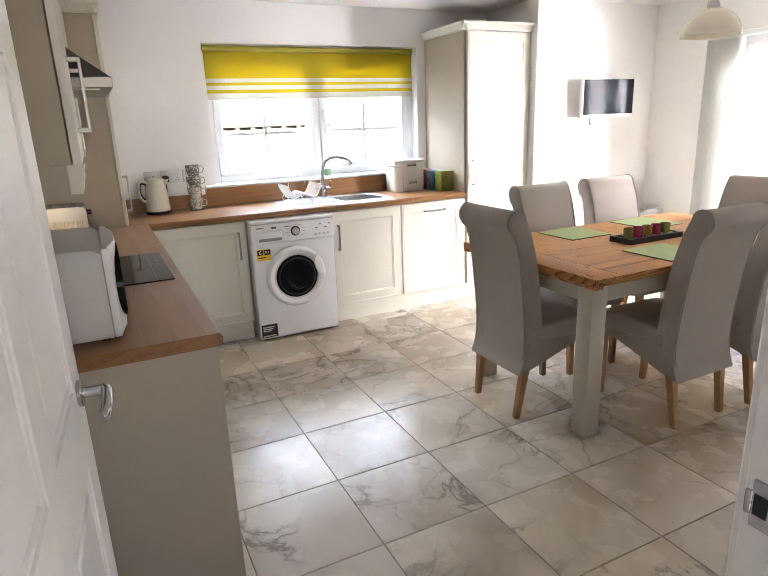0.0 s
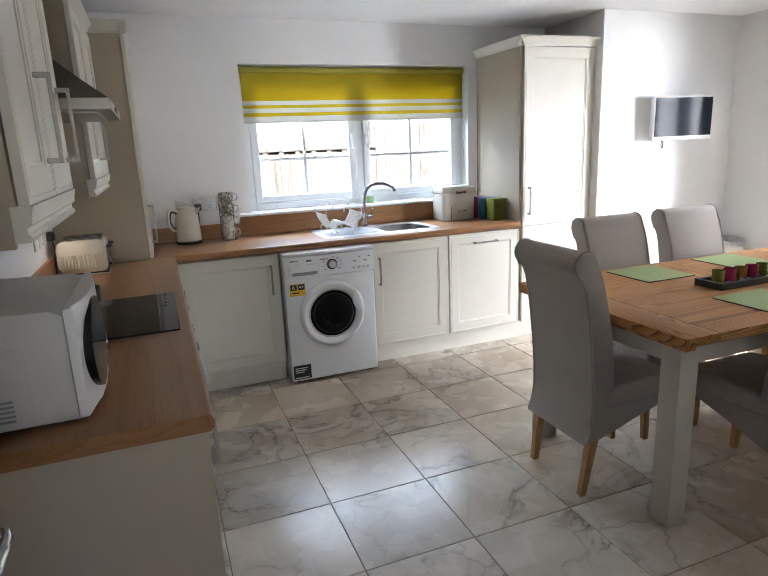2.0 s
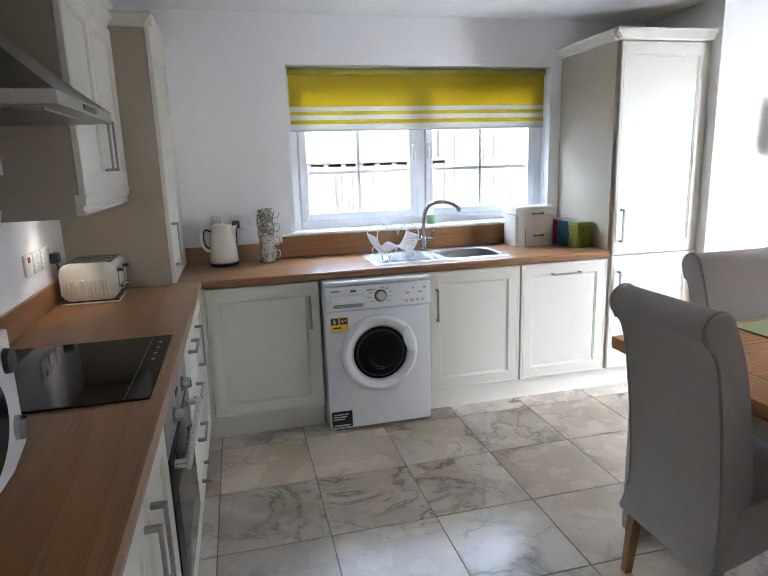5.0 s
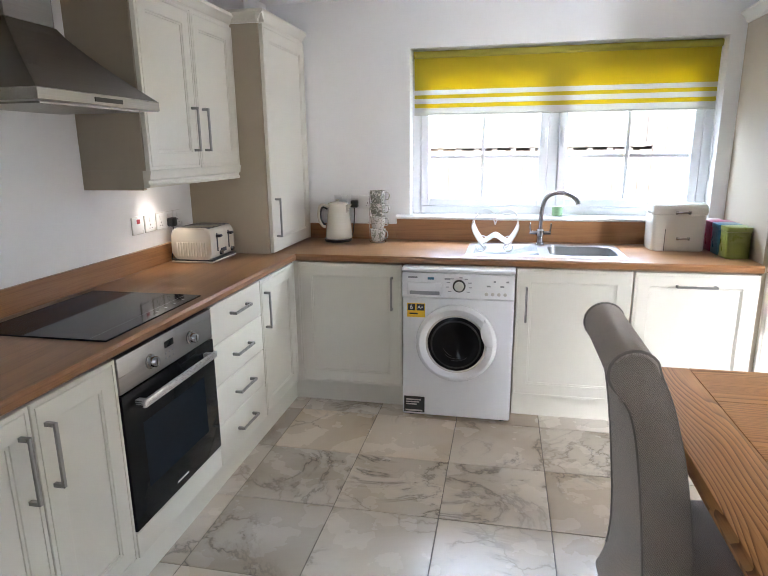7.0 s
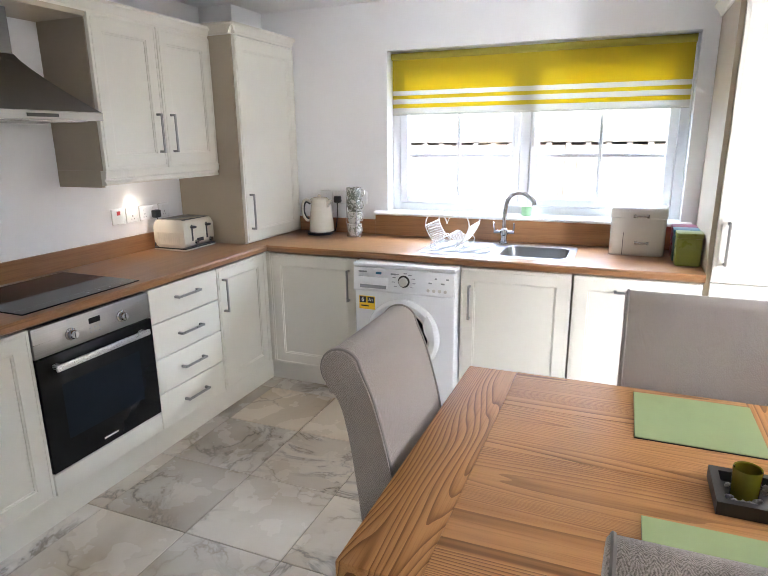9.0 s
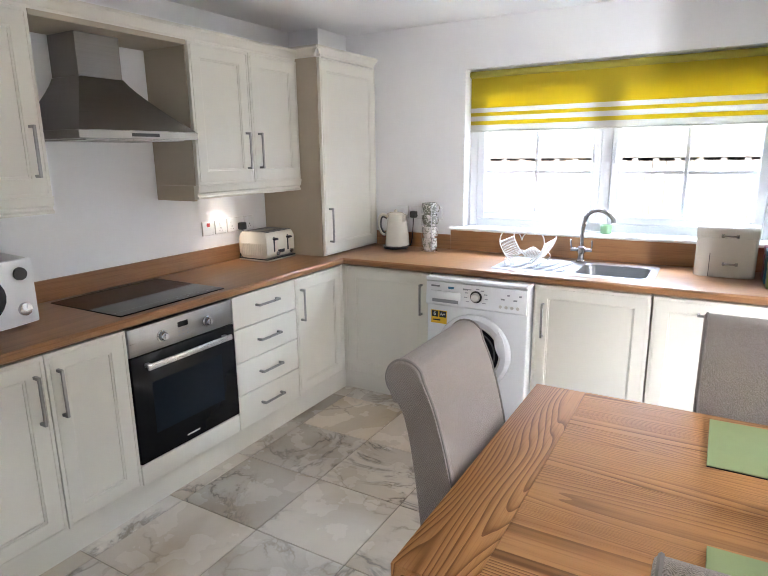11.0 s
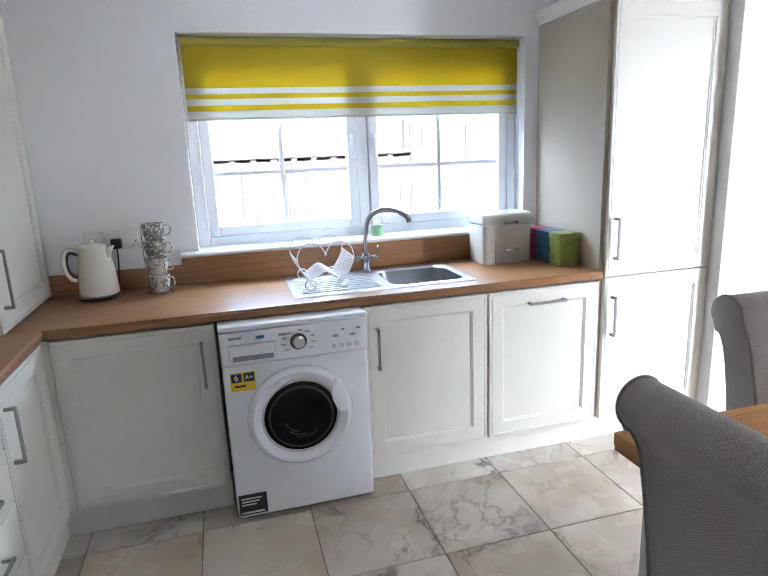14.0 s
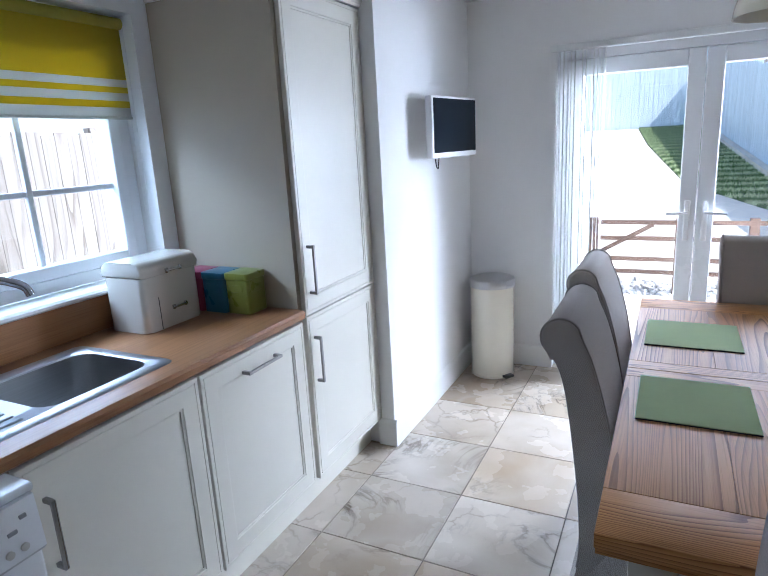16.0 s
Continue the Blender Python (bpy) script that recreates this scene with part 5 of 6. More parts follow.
lathe(wmk, [(0.0775, 0.9265), (0.0785, 0.9285), (0.0775, 0.931)], (0.715, -0.135, 0), 36)
part("chrome_band", wmk, M_CHROME, kt)

kt.scale = (1.13, 1.13, 1.12)

# mugs stacked in a wire stand
M_MUG = paint("printed_mug_glaze", (0.66, 0.65, 0.60), 0.16, 0.04, 6, coat=0.4)
mnt, mp_ = M_MUG.node_tree, M_MUG.node_tree.nodes["Principled BSDF"]
leafn = noise_node(mnt, coords(mnt, (1, 1, 1), "Object", 9.0), 55.0, 2, 0.4, 1.5)
link(mnt, ramp(mnt, leafn.outputs[0], [(0.0, (0.68, 0.67, 0.62)), (0.52, (0.68, 0.67, 0.62)), (0.56, (0.22, 0.24, 0.19)), (0.66, (0.36, 0.37, 0.30))]), mp_.inputs["Base Color"])
M_MUGD = M_MUG.copy()
M_MUGD.name = "grey_printed_mug_glaze"
for nd in M_MUGD.node_tree.nodes:
    if nd.type == "VALTORGB" and len(nd.color_ramp.elements) == 4:
        for e, c in zip(nd.color_ramp.elements, ((0.20, 0.21, 0.17), (0.20, 0.21, 0.17), (0.62, 0.61, 0.56), (0.66, 0.65, 0.60))):
            e.color = (*c, 1)
MGX, MGY = 0.978, -0.145
ms = thing("mug_stand", "chrome wire stand holding a stack of mugs", "stand", (MGX, MGY, 0.911))
wb = bmesh.new()
tube(wb, [(MGX + 0.050 * math.cos(a * math.pi / 12), MGY + 0.050 * math.sin(a * math.pi / 12), 0.9145) for a in range(24)], 0.0025, 6, True)
for a in (70, 190, 310):
    tube(wb, [(MGX + 0.0525 * math.cos(radians(a)), MGY + 0.0525 * math.sin(radians(a)), 0.914), (MGX + 0.0525 * math.cos(radians(a)), MGY + 0.0525 * math.sin(radians(a)), 1.225)], 0.0022, 6)
part("wire_frame", wb, M_CHROME, ms)
for i in range(4):
    z = 0.9185 + i * 0.079
    mg = thing("mug", "grey mug with a white butterfly print, stacked" if i > 1 else "white mug with a grey leaf print, stacked", "mug", (MGX, MGY, z), group="stacked mugs")
    mb = bmesh.new()
    lathe(mb, [(0, 0), (0.034, 0), (0.038, 0.006), (0.047, 0.04), (0.049, 0.0775), (0.0465, 0.0775), (0.044, 0.04), (0.034, 0.008), (0, 0.006)], (MGX, MGY, z), 32)
    part("cup", mb, M_MUGD if i > 1 else M_MUG, mg)
    hm = bmesh.new()
    ang = radians(-25 + i * 8)
    tube(hm, curve_pts([(MGX + (0.045 + d) * math.cos(ang), MGY + (0.045 + d) * math.sin(ang), z + h) for d, h in ((0, 0.066), (0.022, 0.066), (0.030, 0.045), (0.020, 0.024), (-0.002, 0.022))], 4), 0.004, 8)
    part("handle", hm, M_MUG, mg)

# sink, tap, rack
sk = thing("sink", "stainless steel inset sink with ribbed drainer", "sink", (1.95, -0.32, 0.911))
KX0, KX1, KY0, KY1, KZ = 1.548, 2.397, -0.545, -0.10, 0.9115
t = bmesh.new()
rim = [t.verts.new((x, y, KZ)) for x, y in round_rect(KX0, KX1, KY0, KY1, 0.03, 5)]
rim2 = [t.verts.new((x, y, KZ + 0.005)) for x, y in round_rect(KX0 + 0.006, KX1 - 0.006, KY0 + 0.006, KY1 - 0.006, 0.03, 5)]
inn = round_rect(SX0 - 0.004, SX1 + 0.004, SY0 - 0.004, SY1 + 0.004, 0.06, 5)
n = len(rim)
for i in range(n):
    t.faces.new((rim[i], rim[(i + 1) % n], rim2[(i + 1) % n], rim2[i]))
bowl = []
for dz, sh in ((0.004, 0.0), (0.0, 0.004), (-0.02, 0.006), (-0.13, 0.018), (-0.150, 0.03), (-0.156, 0.05)):
    bowl.append([t.verts.new((x, y, KZ + dz)) for x, y in round_rect(SX0 + sh, SX1 - sh, SY0 + sh, SY1 - sh, 0.06, 5)])
for i in range(n):
    t.faces.new((rim2[i], rim2[(i + 1) % n], bowl[0][(i + 1) % n], bowl[0][i]))
bowl_pts = [[v.co.copy() for v in ring] for ring in bowl[1:]]
for i in range(n):
    t.faces.new((bowl[0][i], bowl[0][(i + 1) % n], bowl[1][(i + 1) % n], bowl[1][i]))
bmesh.ops.delete(t, geom=[v for v in t.verts if not v.link_faces], context="VERTS")
sb = bmesh.new()
merge(sb, t)
part("rim", sb, M_STEELX, sk)
t = bmesh.new()
low = [[t.verts.new(v) for v in ring] for ring in bowl_pts]
for p, q in zip(low, low[1:]):
    for i in range(n):
        t.faces.new((p[i], p[(i + 1) % n], q[(i + 1) % n], q[i]))
t.faces.new(low[-1])
sb = bmesh.new()
merge(sb, t)
part("bowl", sb, M_BOWL, sk, "brushed bowl, darkened in colour for its shade")
for i in range(9):
    rbm = bmesh.new()
    y = -0.485 + i * 0.038
    cyl(rbm, (1.59, y, KZ + 0.0045), (1.945, y, KZ + 0.0045), 0.0045, 8, 0.003)
    part("drainer_rib", rbm, M_STEELX, sk)
pg = bmesh.new()
lathe(pg, [(0, 0.757), (0.035, 0.757), (0.04, 0.7562)], (2.18, -0.33, 0), 28)
part("drain", pg, M_CHROME, sk)
tp = thing("tap", "chrome swan-neck mixer tap with two levers", "tap", (1.965, -0.135, 0.915))
tb = bmesh.new()
lathe(tb, [(0, 0), (0.026, 0), (0.026, 0.006), (0.020, 0.012), (0.018, 0.05), (0.022, 0.055), (0.022, 0.085), (0.014, 0.095), (0, 0.095)], (1.965, -0.135, 0.9165), 28)
part("body", tb, M_CHROME, tp)
sb = bmesh.new()
tube(sb, curve_pts([(1.965, -0.135, 1.00), (1.967, -0.137, 1.10), (1.985, -0.145, 1.185), (2.03, -0.175, 1.222), (2.09, -0.222, 1.226), (2.143, -0.266, 1.198), (2.155, -0.276, 1.168)], 6), 0.0125, 14)
part("spout", sb, M_CHROME, tp)
for s in (-1, 1):
    lb = bmesh.new()
    cyl(lb, (1.965 + s * 0.018, -0.135, 0.987), (1.965 + s * 0.062, -0.135, 0.987), 0.011, 16, 0.002)
    tube(lb, [(1.965 + s * 0.055, -0.135, 0.99), (1.965 + s * 0.06, -0.14, 1.02), (1.965 + s * 0.06, -0.15, 1.045)], 0.005, 8)
    part("lever", lb, M_CHROME, tp)

M_WIRE = paint("white_coated_wire", (0.80, 0.78, 0.75), 0.35, 0.02)
rk = thing("dish_rack", "white wire dish rack on the drainer", "dish rack", (1.72, -0.30, 0.921))


def wire(name, lines, r=0.0032, closed=False):
    bm = bmesh.new()
    for l in lines:
        tube(bm, l, r, 6, closed)
    return part(name, bm, M_WIRE, rk)


RKX, RKZ, RK0, RK1 = 1.705, 0.9215, -0.465, -0.205
lobe = [(0.0, 0.150), (0.010, 0.178), (0.040, 0.206), (0.082, 0.207), (0.116, 0.180), (0.126, 0.135), (0.108, 0.088), (0.074, 0.038), (0.052, 0.018)]
bed = [(-0.126, 0.135), (-0.108, 0.090), (-0.074, 0.040), (-0.045, 0.052), (0.0, 0.078), (0.045, 0.052), (0.074, 0.040), (0.108, 0.090), (0.126, 0.135)]
for y in (RK0, RK1):
    for s in (-1, 1):
        wire("heart_frame", [curve_pts([(RKX + s * u, y + s * 0.003, RKZ + v) for u, v in lobe], 5)], 0.0034)
        wire("scroll_foot", [[(RKX + s * (0.074 + 0.024 * math.cos(radians(a))), y, RKZ + 0.0265 + 0.024 * math.sin(radians(a))) for a in range(0, 360, 20)]], 0.0030, True)
for k in range(1, 14):
    y = RK0 + (RK1 - RK0) * k / 14
    wire("bed_wire", [curve_pts([(RKX + u, y, RKZ + v) for u, v in bed], 4)], 0.0019)
for s in (-1, 1):
    for u, v in ((0.126, 0.135), (0.074, 0.037)):
        wire("spreader", [[(RKX + s * u, RK0, RKZ + v), (RKX + s * u, RK1, RKZ + v)]], 0.0026)

br = thing("bread_bin", "cream enamel bread bin with chrome catch", "bread bin", (2.69, -0.125, 0.911))
bb = bmesh.new()
prism(bb, round_rect(2.562, 2.838, -0.248, -0.052, 0.024, 5), "z", 0.912, 1.114, 0.006, 2)
part("body", bb, M_BIN, br)
bl = bmesh.new()
prism(bl, [(-0.0495, 1.1155), (-0.2505, 1.1155)] + [(-0.2145 - 0.036 * math.cos(radians(q)), 1.136 + 0.036 * math.sin(radians(q))) for q in range(0, 91, 15)] + [(-0.0855 + 0.036 * math.sin(radians(q)), 1.136 + 0.036 * math.cos(radians(q))) for q in range(0, 91, 15)], "x", 2.560, 2.840, 0.008, 3)
part("lid", bl, M_BIN, br)
part("front_seam", B((2.628, 2.631, -0.2490, -0.2475, 0.914, 1.035)), M_BLACK, br, "dark drawer joint")
part("lid_handle", B((2.672, 2.752, -0.262, -0.254, 1.121, 1.130), (2.672, 2.686, -0.259, -0.249, 1.116, 1.135), (2.738, 2.752, -0.259, -0.249, 1.116, 1.135), bev=0.003), M_CHROME, br)
part("badge", B((2.687, 2.757, -0.2600, -0.2535, 0.978, 0.987), (2.687, 2.699, -0.257, -0.247, 0.974, 0.991), (2.745, 2.757, -0.257, -0.247, 0.974, 0.991), bev=0.002), M_CHROME, br)
for y0, y1, mt, nm in ((-0.455, -0.345, M_GREEN, "olive green"), (-0.340, -0.230, M_BLUE, "blue"), (-0.225, -0.117, M_MAG, "magenta")):
    x0 = 2.876 if y0 < -0.4 else (2.870 if y0 < -0.2 else 2.872)
    tn = thing("storage_tin", nm + " square storage tin with a lid", "tin", ((x0 + 0.06), (y0 + y1) / 2, 0.911), group="row of storage tins")
    bmt = bmesh.new()
    prism(bmt, round_rect(x0, x0 + 0.115, y0, y1, 0.012, 3), "z", 0.912, 1.048, 0.002, 1)
    part("body", bmt, mt, tn)
    bmt = bmesh.new()
    prism(bmt, round_rect(x0 - 0.003, x0 + 0.118, y0 - 0.003, y1 + 0.003, 0.013, 3), "z", 1.0485, 1.075, 0.003, 2)
    part("lid", bmt, mt, tn)
    xm, ym = x0 + 0.0575, (y0 + y1) / 2
    part("label_frame", B((xm - 0.03, xm + 0.03, y0 - 0.0035, y0 - 0.0015, 1.0, 1.03), bev=0.0008), mt, tn)
    part("label_frame", B((x0 - 0.0025, x0 - 0.0005, ym - 0.03, ym + 0.03, 1.0, 1.03), bev=0.0008), mt, tn)
M_SOAP = paint("green_plastic", (0.26, 0.46, 0.24), 0.3, 0.04)
cup = bmesh.new()
lathe(cup, [(0, 1.071), (0.026, 1.071), (0.031, 1.075), (0.033, 1.120), (0.031, 1.122), (0.029, 1.115), (0.026, 1.078), (0, 1.077)], (2.07, 0.02, 0), 28)
solo("sponge_cup", cup, M_SOAP, "small green plastic cup on the window sill", "cup")

# ---- sockets ----


def socket(side, u0, u1, label, rocker_red=False, plug=None):
    s = thing("wall_socket", label, "socket", (0, u0, 1.13) if side == "x" else (u0, 0, 1.15), group="kitchen wall sockets")
    m, z = (facing("x", 0.0), 1.09) if side == "x" else (facing("y", 0.0), 1.11)
    bm = bmesh.new()
    add_box(bm, u0, u1, z, z + 0.082, 0, 0.009, 0.003, 2, m)
    pl = part("plate", bm, M_PAPER, s)
    bm = bmesh.new()
    add_box(bm, u0 - 0.002, u1 + 0.002, z - 0.002, z + 0.084, 0, 0.006, 0.002, 1, m)
    part("rim", bm, M_SILVER, s)
    n = 2 if u1 - u0 > 0.12 else 1
    w = (u1 - u0) / n
    for i in range(n):
        c = u0 + w * (i + 0.5)
        bm = bmesh.new()
        add_box(bm, c - 0.012, c + 0.012, z + 0.05, z + 0.072, 0.009, 0.0125, 0.0015, 1, m)
        part("rocker", bm, M_RED if rocker_red else M_PAPER, s)
        if not rocker_red:
            bm = bmesh.new()
            add_box(bm, c - 0.003, c + 0.003, z + 0.030, z + 0.038, 0.0088, 0.0094, 0, 1, m)
            add_box(bm, c - 0.013, c - 0.007, z + 0.016, z + 0.020, 0.0088, 0.0094, 0, 1, m)
            add_box(bm, c + 0.007, c + 0.013, z + 0.016, z + 0.020, 0.0088, 0.0094, 0, 1, m)
            part("pin_holes", bm, M_BLACK, s)
    return m, z


socket("x", -1.220, -1.134, "white cooker switch with a red rocker", True)
socket("x", -1.118, -1.032, "white switched single wall socket")
m_, z_ = socket("x", -1.018, -0.872, "white double wall socket with a plug")
socket("x", -0.866, -0.780, "white switched single wall socket")
my_, zy_ = socket("y", 0.660, 0.746, "white switched single wall socket")
socket("y", 0.772, 0.918, "white double wall socket with a plug")
socket("y", 0.925, 1.010, "white switched single wall socket")
pl = bmesh.new()
add_box(pl, -0.935, -0.885, z_ + 0.005, z_ + 0.052, 0.0095, 0.045, 0.008, 2, m_)
tube(pl, curve_pts([(0.03, -0.91, 1.10), (0.035, -0.915, 1.05), (0.03, -0.93, 0.98), (0.032, -0.95, 0.93), (0.045, -0.96, 0.916)], 5), 0.0035, 8)
solo("toaster_plug", pl, M_BLACK, "black plug and flex in the wall socket", "plug")
pl = bmesh.new()
add_box(pl, 0.775, 0.822, zy_ + 0.005, zy_ + 0.052, 0.0095, 0.045, 0.008, 2, facing("y", 0.0))
tube(pl, curve_pts([(0.798, -0.03, 1.12), (0.798, -0.035, 1.06), (0.79, -0.032, 0.98), (0.78, -0.04, 0.925), (0.762, -0.06, 0.916)], 5), 0.0035, 8)
solo("kettle_plug", pl, M_BLACK, "black plug and flex in the wall socket", "plug")

# ---- garden ----
def rise(x):
    """Height of the garden: level patio, then a bank up to the end fence."""
    return -0.12 if x < 8.3 else -0.12 + 0.139 * (min(x, 20.5) - 8.3)


def bank(name, pts, lift, material, label, category):
    """A sheet over the bank from a plan outline, split along x so that it follows the rise."""
    bm = bmesh.new()
    vs = [bm.verts.new((x, y, 0)) for x, y in pts]
    bm.faces.new(vs)
    for x in (8.3, 20.5):
        bmesh.ops.bisect_plane(bm, geom=bm.verts[:] + bm.edges[:] + bm.faces[:], plane_co=(x, 0, 0), plane_no=(1, 0, 0))
    ext = bmesh.ops.extrude_face_region(bm, geom=bm.faces[:])
    top = {v for v in ext["geom"] if isinstance(v, bmesh.types.BMVert)}
    for v in bm.verts:
        v.co.z = rise(v.co.x) + (lift if v in top else -0.3)
    return solo(name, bm, material, label, category, "structure", smooth=False)


bank("ground", [(-40, -45), (60, -45), (60, 45), (-40, 45)], 0.0, M_GRAVEL, "grey gravel ground rising towards the end fence", "ground")
bank("pavement", [(5.23, -4.6), (7.3, -4.6), (7.3, 0.6), (5.23, 0.6)], 0.05, M_PAVE, "pale stone patio outside the doors", "patio")
bank("path", [(8.3, -3.6), (10.9, -3.35), (13.0, -2.1), (17.3, -1.3), (20.3, -0.9), (20.3, 3.1), (8.3, 3.1)], 0.02, M_PAVE, "pale sandy bank beside the lawn", "bank")
LAWN = [(10.9, -3.35), (12.6, -3.55), (20.3, -2.5), (20.3, -0.92), (17.3, -1.32), (13.0, -2.12)]
bank("lawn", LAWN, 0.025, M_GRASS, "green garden lawn on the bank", "lawn")


def inside(x, y, poly):
    hit = False
    for (x0, y0), (x1, y1) in zip(poly, poly[1:] + poly[:1]):
        if (y0 > y) != (y1 > y) and x < (x1 - x0) * (y - y0) / (y1 - y0) + x0:
            hit = not hit
    return hit


lr = random.Random(3)
gv, gf = [], []
while len(gf) < 30000:
    x, y = lr.uniform(10.9, 20.3), lr.uniform(-3.6, -0.9)
    if not inside(x, y, LAWN):
        continue
    z = rise(x) + 0.024
    a, hh, w = lr.uniform(0, 6.28), lr.uniform(0.03, 0.075), 0.007
    dx, dy = math.cos(a) * w, math.sin(a) * w
    k = len(gv)
    gv += [(x - dx, y - dy, z), (x + dx, y + dy, z), (x + lr.uniform(-0.03, 0.03), y + lr.uniform(-0.03, 0.03), z + hh)]
    gf.append((k, k + 1, k + 2))
gme = bpy.data.meshes.new("grass")
gme.from_pydata(gv, [], gf)
gme.materials.append(M_BLADE)
tagged(new("grass", gme), "short green grass blades", "grass", kind="stuff")


# brown timber of the sheet added behind the window-side fence boards
M_BACKB = wood("gap_backing_timber", (0.24, 0.205, 0.165), (0.32, 0.28, 0.235), (0.38, 0.335, 0.285), "z", 10.0, 0.1, 0.9, 4.0)


def fence(a, b, height, label, gap=0.125, lean=0.012, seed=1, cap=False, timber=None, slit=0.006):
    """Upright boards on rails between two plan points, stepping with the ground."""
    timber = timber or M_FENCE
    f = thing("garden_fence", label, "fence", (a[0], a[1], rise(a[0])))
    a, b = Vector((*a, 0)), Vector((*b, 0))
    d = (b - a)
    L, ang, off = d.length, math.atan2(d.y, d.x), BASE[f.name]
    bd = bmesh.new()
    add_box(bd, 0, gap - slit, -0.009, 0.009, 0, height, 0.002, 1, None)
    me = finish(bd, "board", timber, False)
    r = random.Random(seed)
    for i in range(int(L / gap)):
        p = a + d * (i * gap / L)
        ob = new("board", me)
        ob.parent = f
        ob.matrix_basis = Matrix.Translation(Vector((p.x, p.y, rise(p.x))) - off) @ Matrix.Rotation(ang, 4, "Z") @ Matrix.Rotation(radians(r.uniform(-25, 25) * slit), 4, "Y") @ Matrix.Diagonal((1, 1, 1 + r.uniform(-lean, lean), 1))
    side = Vector((-d.y, d.x, 0)).normalized() * 0.035
    # sheet added behind the boards so that their gaps stay in shade
    bk_ = bmesh.new()
    st = [a + d * (k / 8) + side * 0.45 for k in range(9)]
    lo = [bk_.verts.new((p.x, p.y, rise(p.x))) for p in st]
    hi = [bk_.verts.new((p.x, p.y, rise(p.x) + height + (0.03 if cap else -0.03))) for p in st]
    for k in range(8):
        bk_.faces.new((lo[k], lo[k + 1], hi[k + 1], hi[k]))
    bmesh.ops.solidify(bk_, geom=bk_.faces[:], thickness=0.006)
    part("backing_boards", bk_, M_BACKB if timber is M_FENCE else timber, f, smooth=False)
    for q in (0.25, height * 0.55, height - 0.22):
        rb = bmesh.new()
        tube(rb, [(a.x + d.x * t + side.x, a.y + d.y * t + side.y, rise(a.x + d.x * t) + q) for t in [k / 8 for k in range(9)]], 0.03, 4)
        part("rail", rb, timber, f)
    if cap:
        cb = bmesh.new()
        add_box(cb, 0, L, -0.03, 0.03, rise(a.x) + height + 0.034, rise(a.x) + height + 0.075, 0.004, 1, Matrix.Translation(a) @ Matrix.Rotation(ang, 4, "Z"))
        part("cap_rail", cb, M_FENCE, f)
        for k in range(int(L / 0.2)):
            part("spacer", B((a.x + k * 0.2, a.x + k * 0.2 + 0.055, a.y - 0.012, a.y + 0.012, rise(a.x) + height * 0.985, rise(a.x) + height + 0.0338)), M_FENCE, f)
    for k in range(int(L / 1.83) + 1):
        p = a + d * min(1, k * 1.83 / L)
        pb = B((p.x + side.x * 2.4 - 0.05, p.x + side.x * 2.4 + 0.05, p.y + side.y * 2.4 - 0.05, p.y + side.y * 2.4 + 0.05, rise(p.x) - 0.05, rise(p.x) + height + 0.05), bev=0.004)
        part("post", pb, M_FENCE, f)
    return f


fence((-2.0, 3.0), (3.25, 3.0), 1.57, "weathered timber fence with a cap rail outside the window", lean=0.004, seed=2, cap=True, slit=0.0025)
fence((3.255, 3.0), (8.2, 3.0), 1.90, "taller weathered close-boarded garden fence", seed=3, slit=0.004)
fence((8.2, 3.1), (20.4, 3.1), 1.75, "pale close-boarded fence climbing the bank", seed=4, timber=M_FENCEB)
fence((20.4, 3.1), (20.4, -2.6), 1.72, "pale close-boarded fence at the garden end, tinted blue for sky-lit shade", seed=5, timber=M_FENCEB)
fence((20.4, -2.6), (12.6, -3.62), 1.85, "pale close-boarded fence beside the lawn, tinted blue for sky-lit shade", seed=6, timber=M_FENCEB)
fence((12.6, -3.62), (5.4, -5.2), 1.85, "pale close-boarded fence beside the patio, tinted blue for sky-lit shade", seed=7, timber=M_FENCEB)
gb = bmesh.new()
tube(gb, [(20.3 - 7.6 * t, -2.50 - 1.03 * t, rise(20.3 - 7.6 * t) + 0.06) for t in [k / 8 for k in range(9)]], 0.10, 4)
solo("gravel_board", gb, M_PAVE, "pale concrete gravel board along the fence foot", "gravel board")

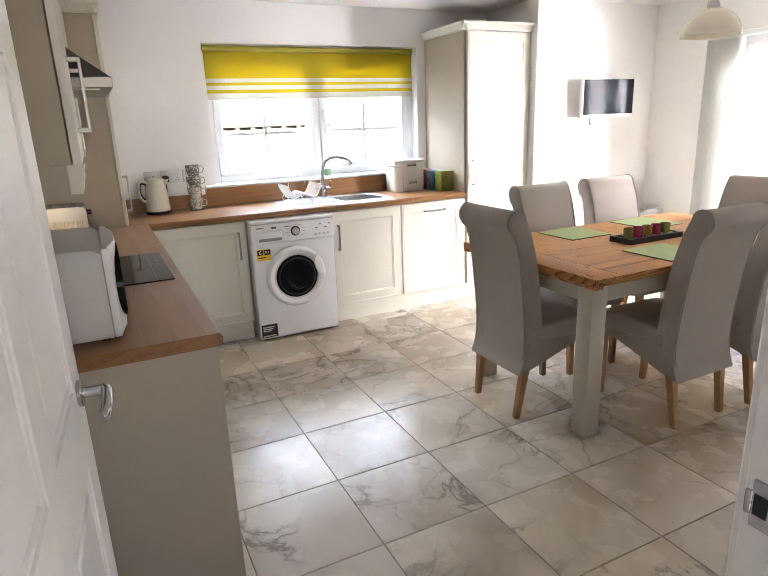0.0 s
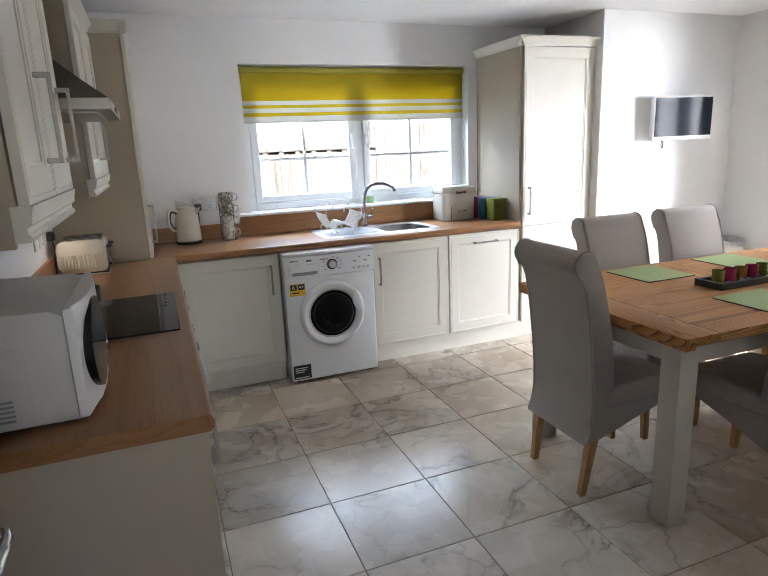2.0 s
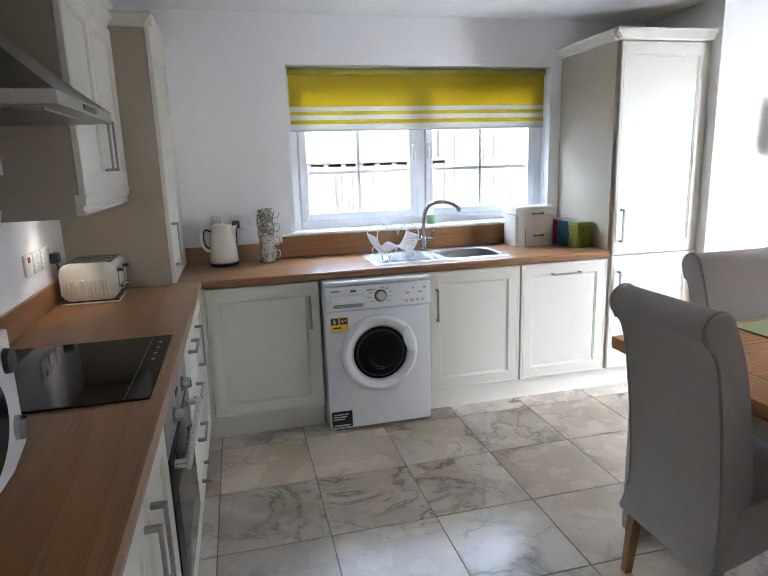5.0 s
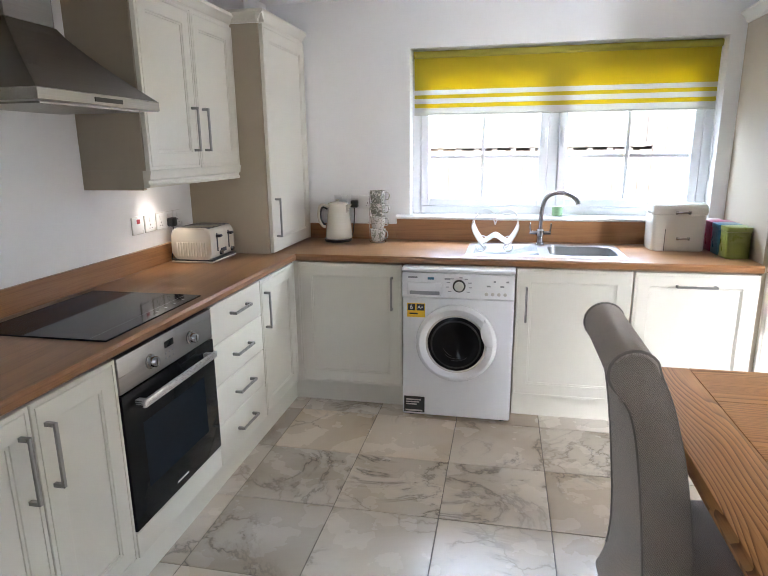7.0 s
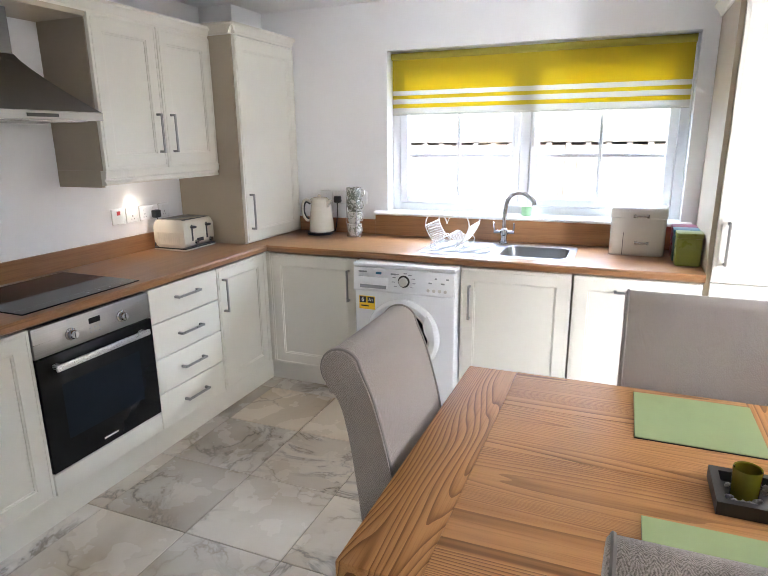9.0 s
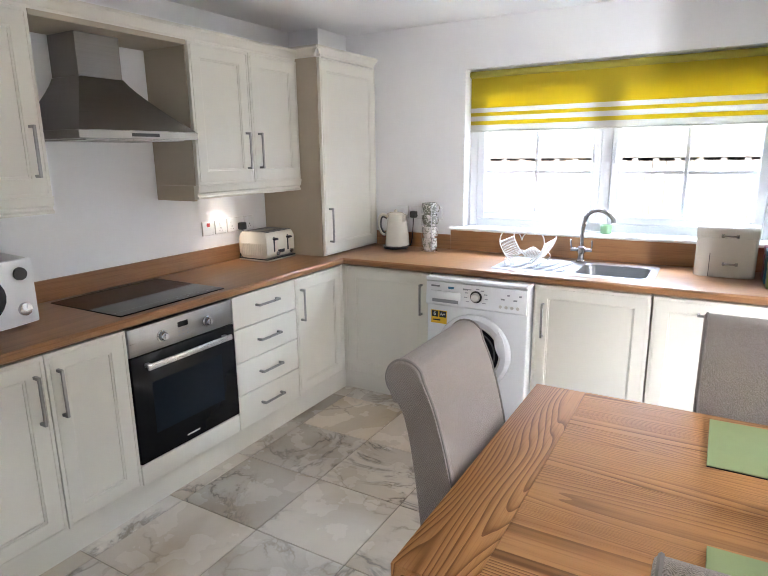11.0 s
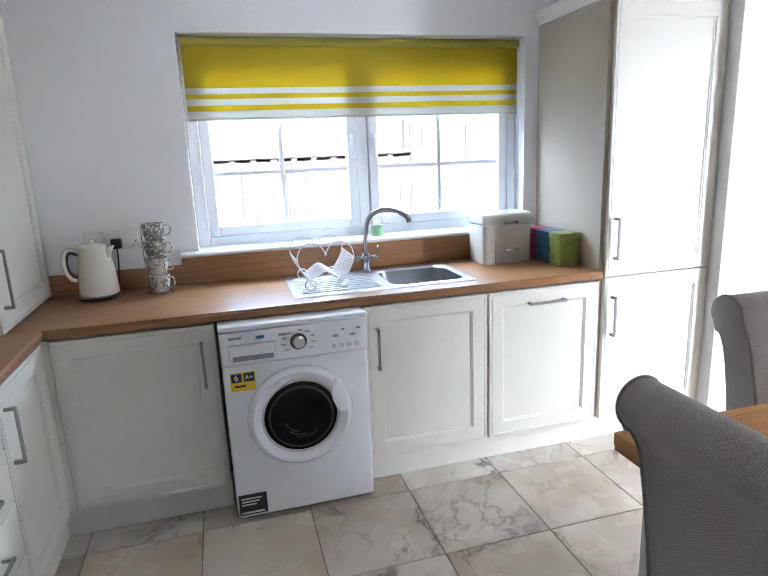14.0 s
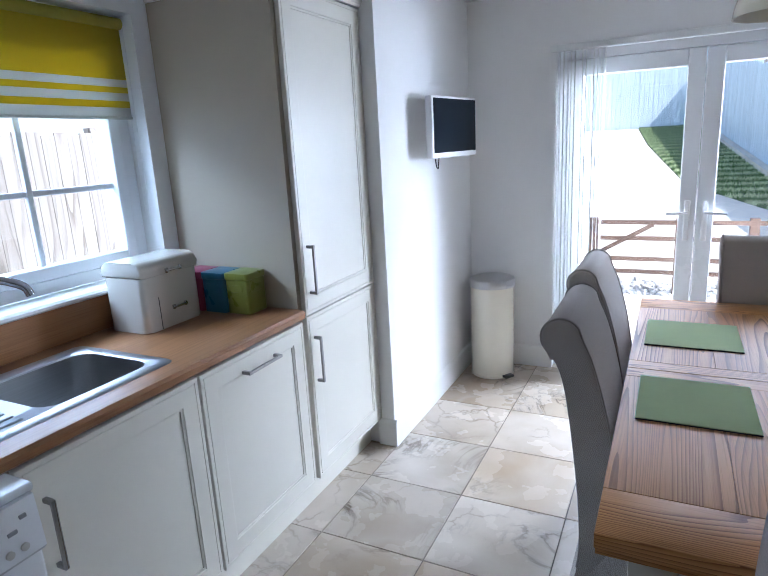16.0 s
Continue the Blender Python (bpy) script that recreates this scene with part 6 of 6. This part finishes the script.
rl = thing("timber_gate", "low brown timber gate with a diagonal brace", "gate", (7.5, -1.9, -0.12))
M_RAIL = wood("brown_timber", (0.035, 0.02, 0.013), (0.075, 0.042, 0.026), (0.11, 0.065, 0.042), "y", 6.0, 0.1, 0.7, 4.0)
for y in (-1.20, -2.0, -2.62):
    part("post", B((7.46, 7.54, y - 0.04, y + 0.04, -0.12, 0.68), bev=0.004), M_RAIL, rl)
for z in (0.12, 0.25, 0.46, 0.62):
    part("rail", B((7.435, 7.455, -2.9, -1.2, z, z + 0.042)), M_RAIL, rl)
db = bmesh.new()
add_box(db, -0.01, 0.01, -0.27, 0.27, -0.02, 0.02, 0, 1, Matrix.Translation((7.42, -1.53, 0.49)) @ Matrix.Rotation(radians(-30), 4, "X"))
part("brace", db, M_RAIL, rl)
gr_ = random.Random(5)
peb = bmesh.new()
for i in range(420):
    t = bmesh.new()
    bmesh.ops.create_icosphere(t, subdivisions=1, radius=1.0)
    s = gr_.uniform(0.025, 0.05)
    x = gr_.uniform(7.32, 8.2)
    merge(peb, t, pose(x, gr_.uniform(-3.2, -0.2), rise(x) + 0.01, gr_.uniform(0, 90), gr_.uniform(0, 90), gr_.uniform(0, 180)) @ Matrix.Diagonal((s, s * 1.2, s * 0.7, 1)))
solo("cobbles", peb, M_PEB, "grey cobbles along the patio edge", "stones", "stuff")

# ---- floor tiles ----
fl = solo("floor", B((-0.6, RX, -6.0, 0.0, -0.05, -0.0035)), M_GROUT, "marbled porcelain tile floor with grey joints", "floor", "structure", smooth=False)
P, GX, GY, J = 0.45, 1.08, -1.144, 0.004
tile_mesh = {}


def tile(x0, x1, y0, y1):
    key = (round(x1 - x0, 3), round(y1 - y0, 3))
    if key not in tile_mesh:
        w, d = key[0] / 2 - J / 2, key[1] / 2 - J / 2
        bm = bmesh.new()
        add_box(bm, -w, w, -d, d, -0.008, 0.0, 0.0012, 1)
        tile_mesh[key] = finish(bm, "tile", M_TILE)
    ob = new("tile", tile_mesh[key])
    ob.parent = fl
    ob.location = ((x0 + x1) / 2, (y0 + y1) / 2, 0)


def cuts(g, lo, hi):
    out, v = [lo], g - P * math.floor((g - lo) / P)
    while v < hi - 1e-6:
        if v > lo + 1e-6:
            out.append(v)
        v += P
    return out + [hi]


xs, ys = cuts(GX, 0.0, RX), cuts(GY, DW, 0.0)
for a, b in zip(xs, xs[1:]):
    for c, d in zip(ys, ys[1:]):
        if b < 0.48 or (c > -0.53 and b < 3.63) or (a > 3.63 and c > -0.686):
            continue
        tile(a, b, c, d)
for a, b in zip(cuts(GX, -0.6, 2.0), cuts(GX, -0.6, 2.0)[1:]):
    for c, d in zip(cuts(GY, -6.0, DW), cuts(GY, -6.0, DW)[1:]):
        tile(a, b, c, d)
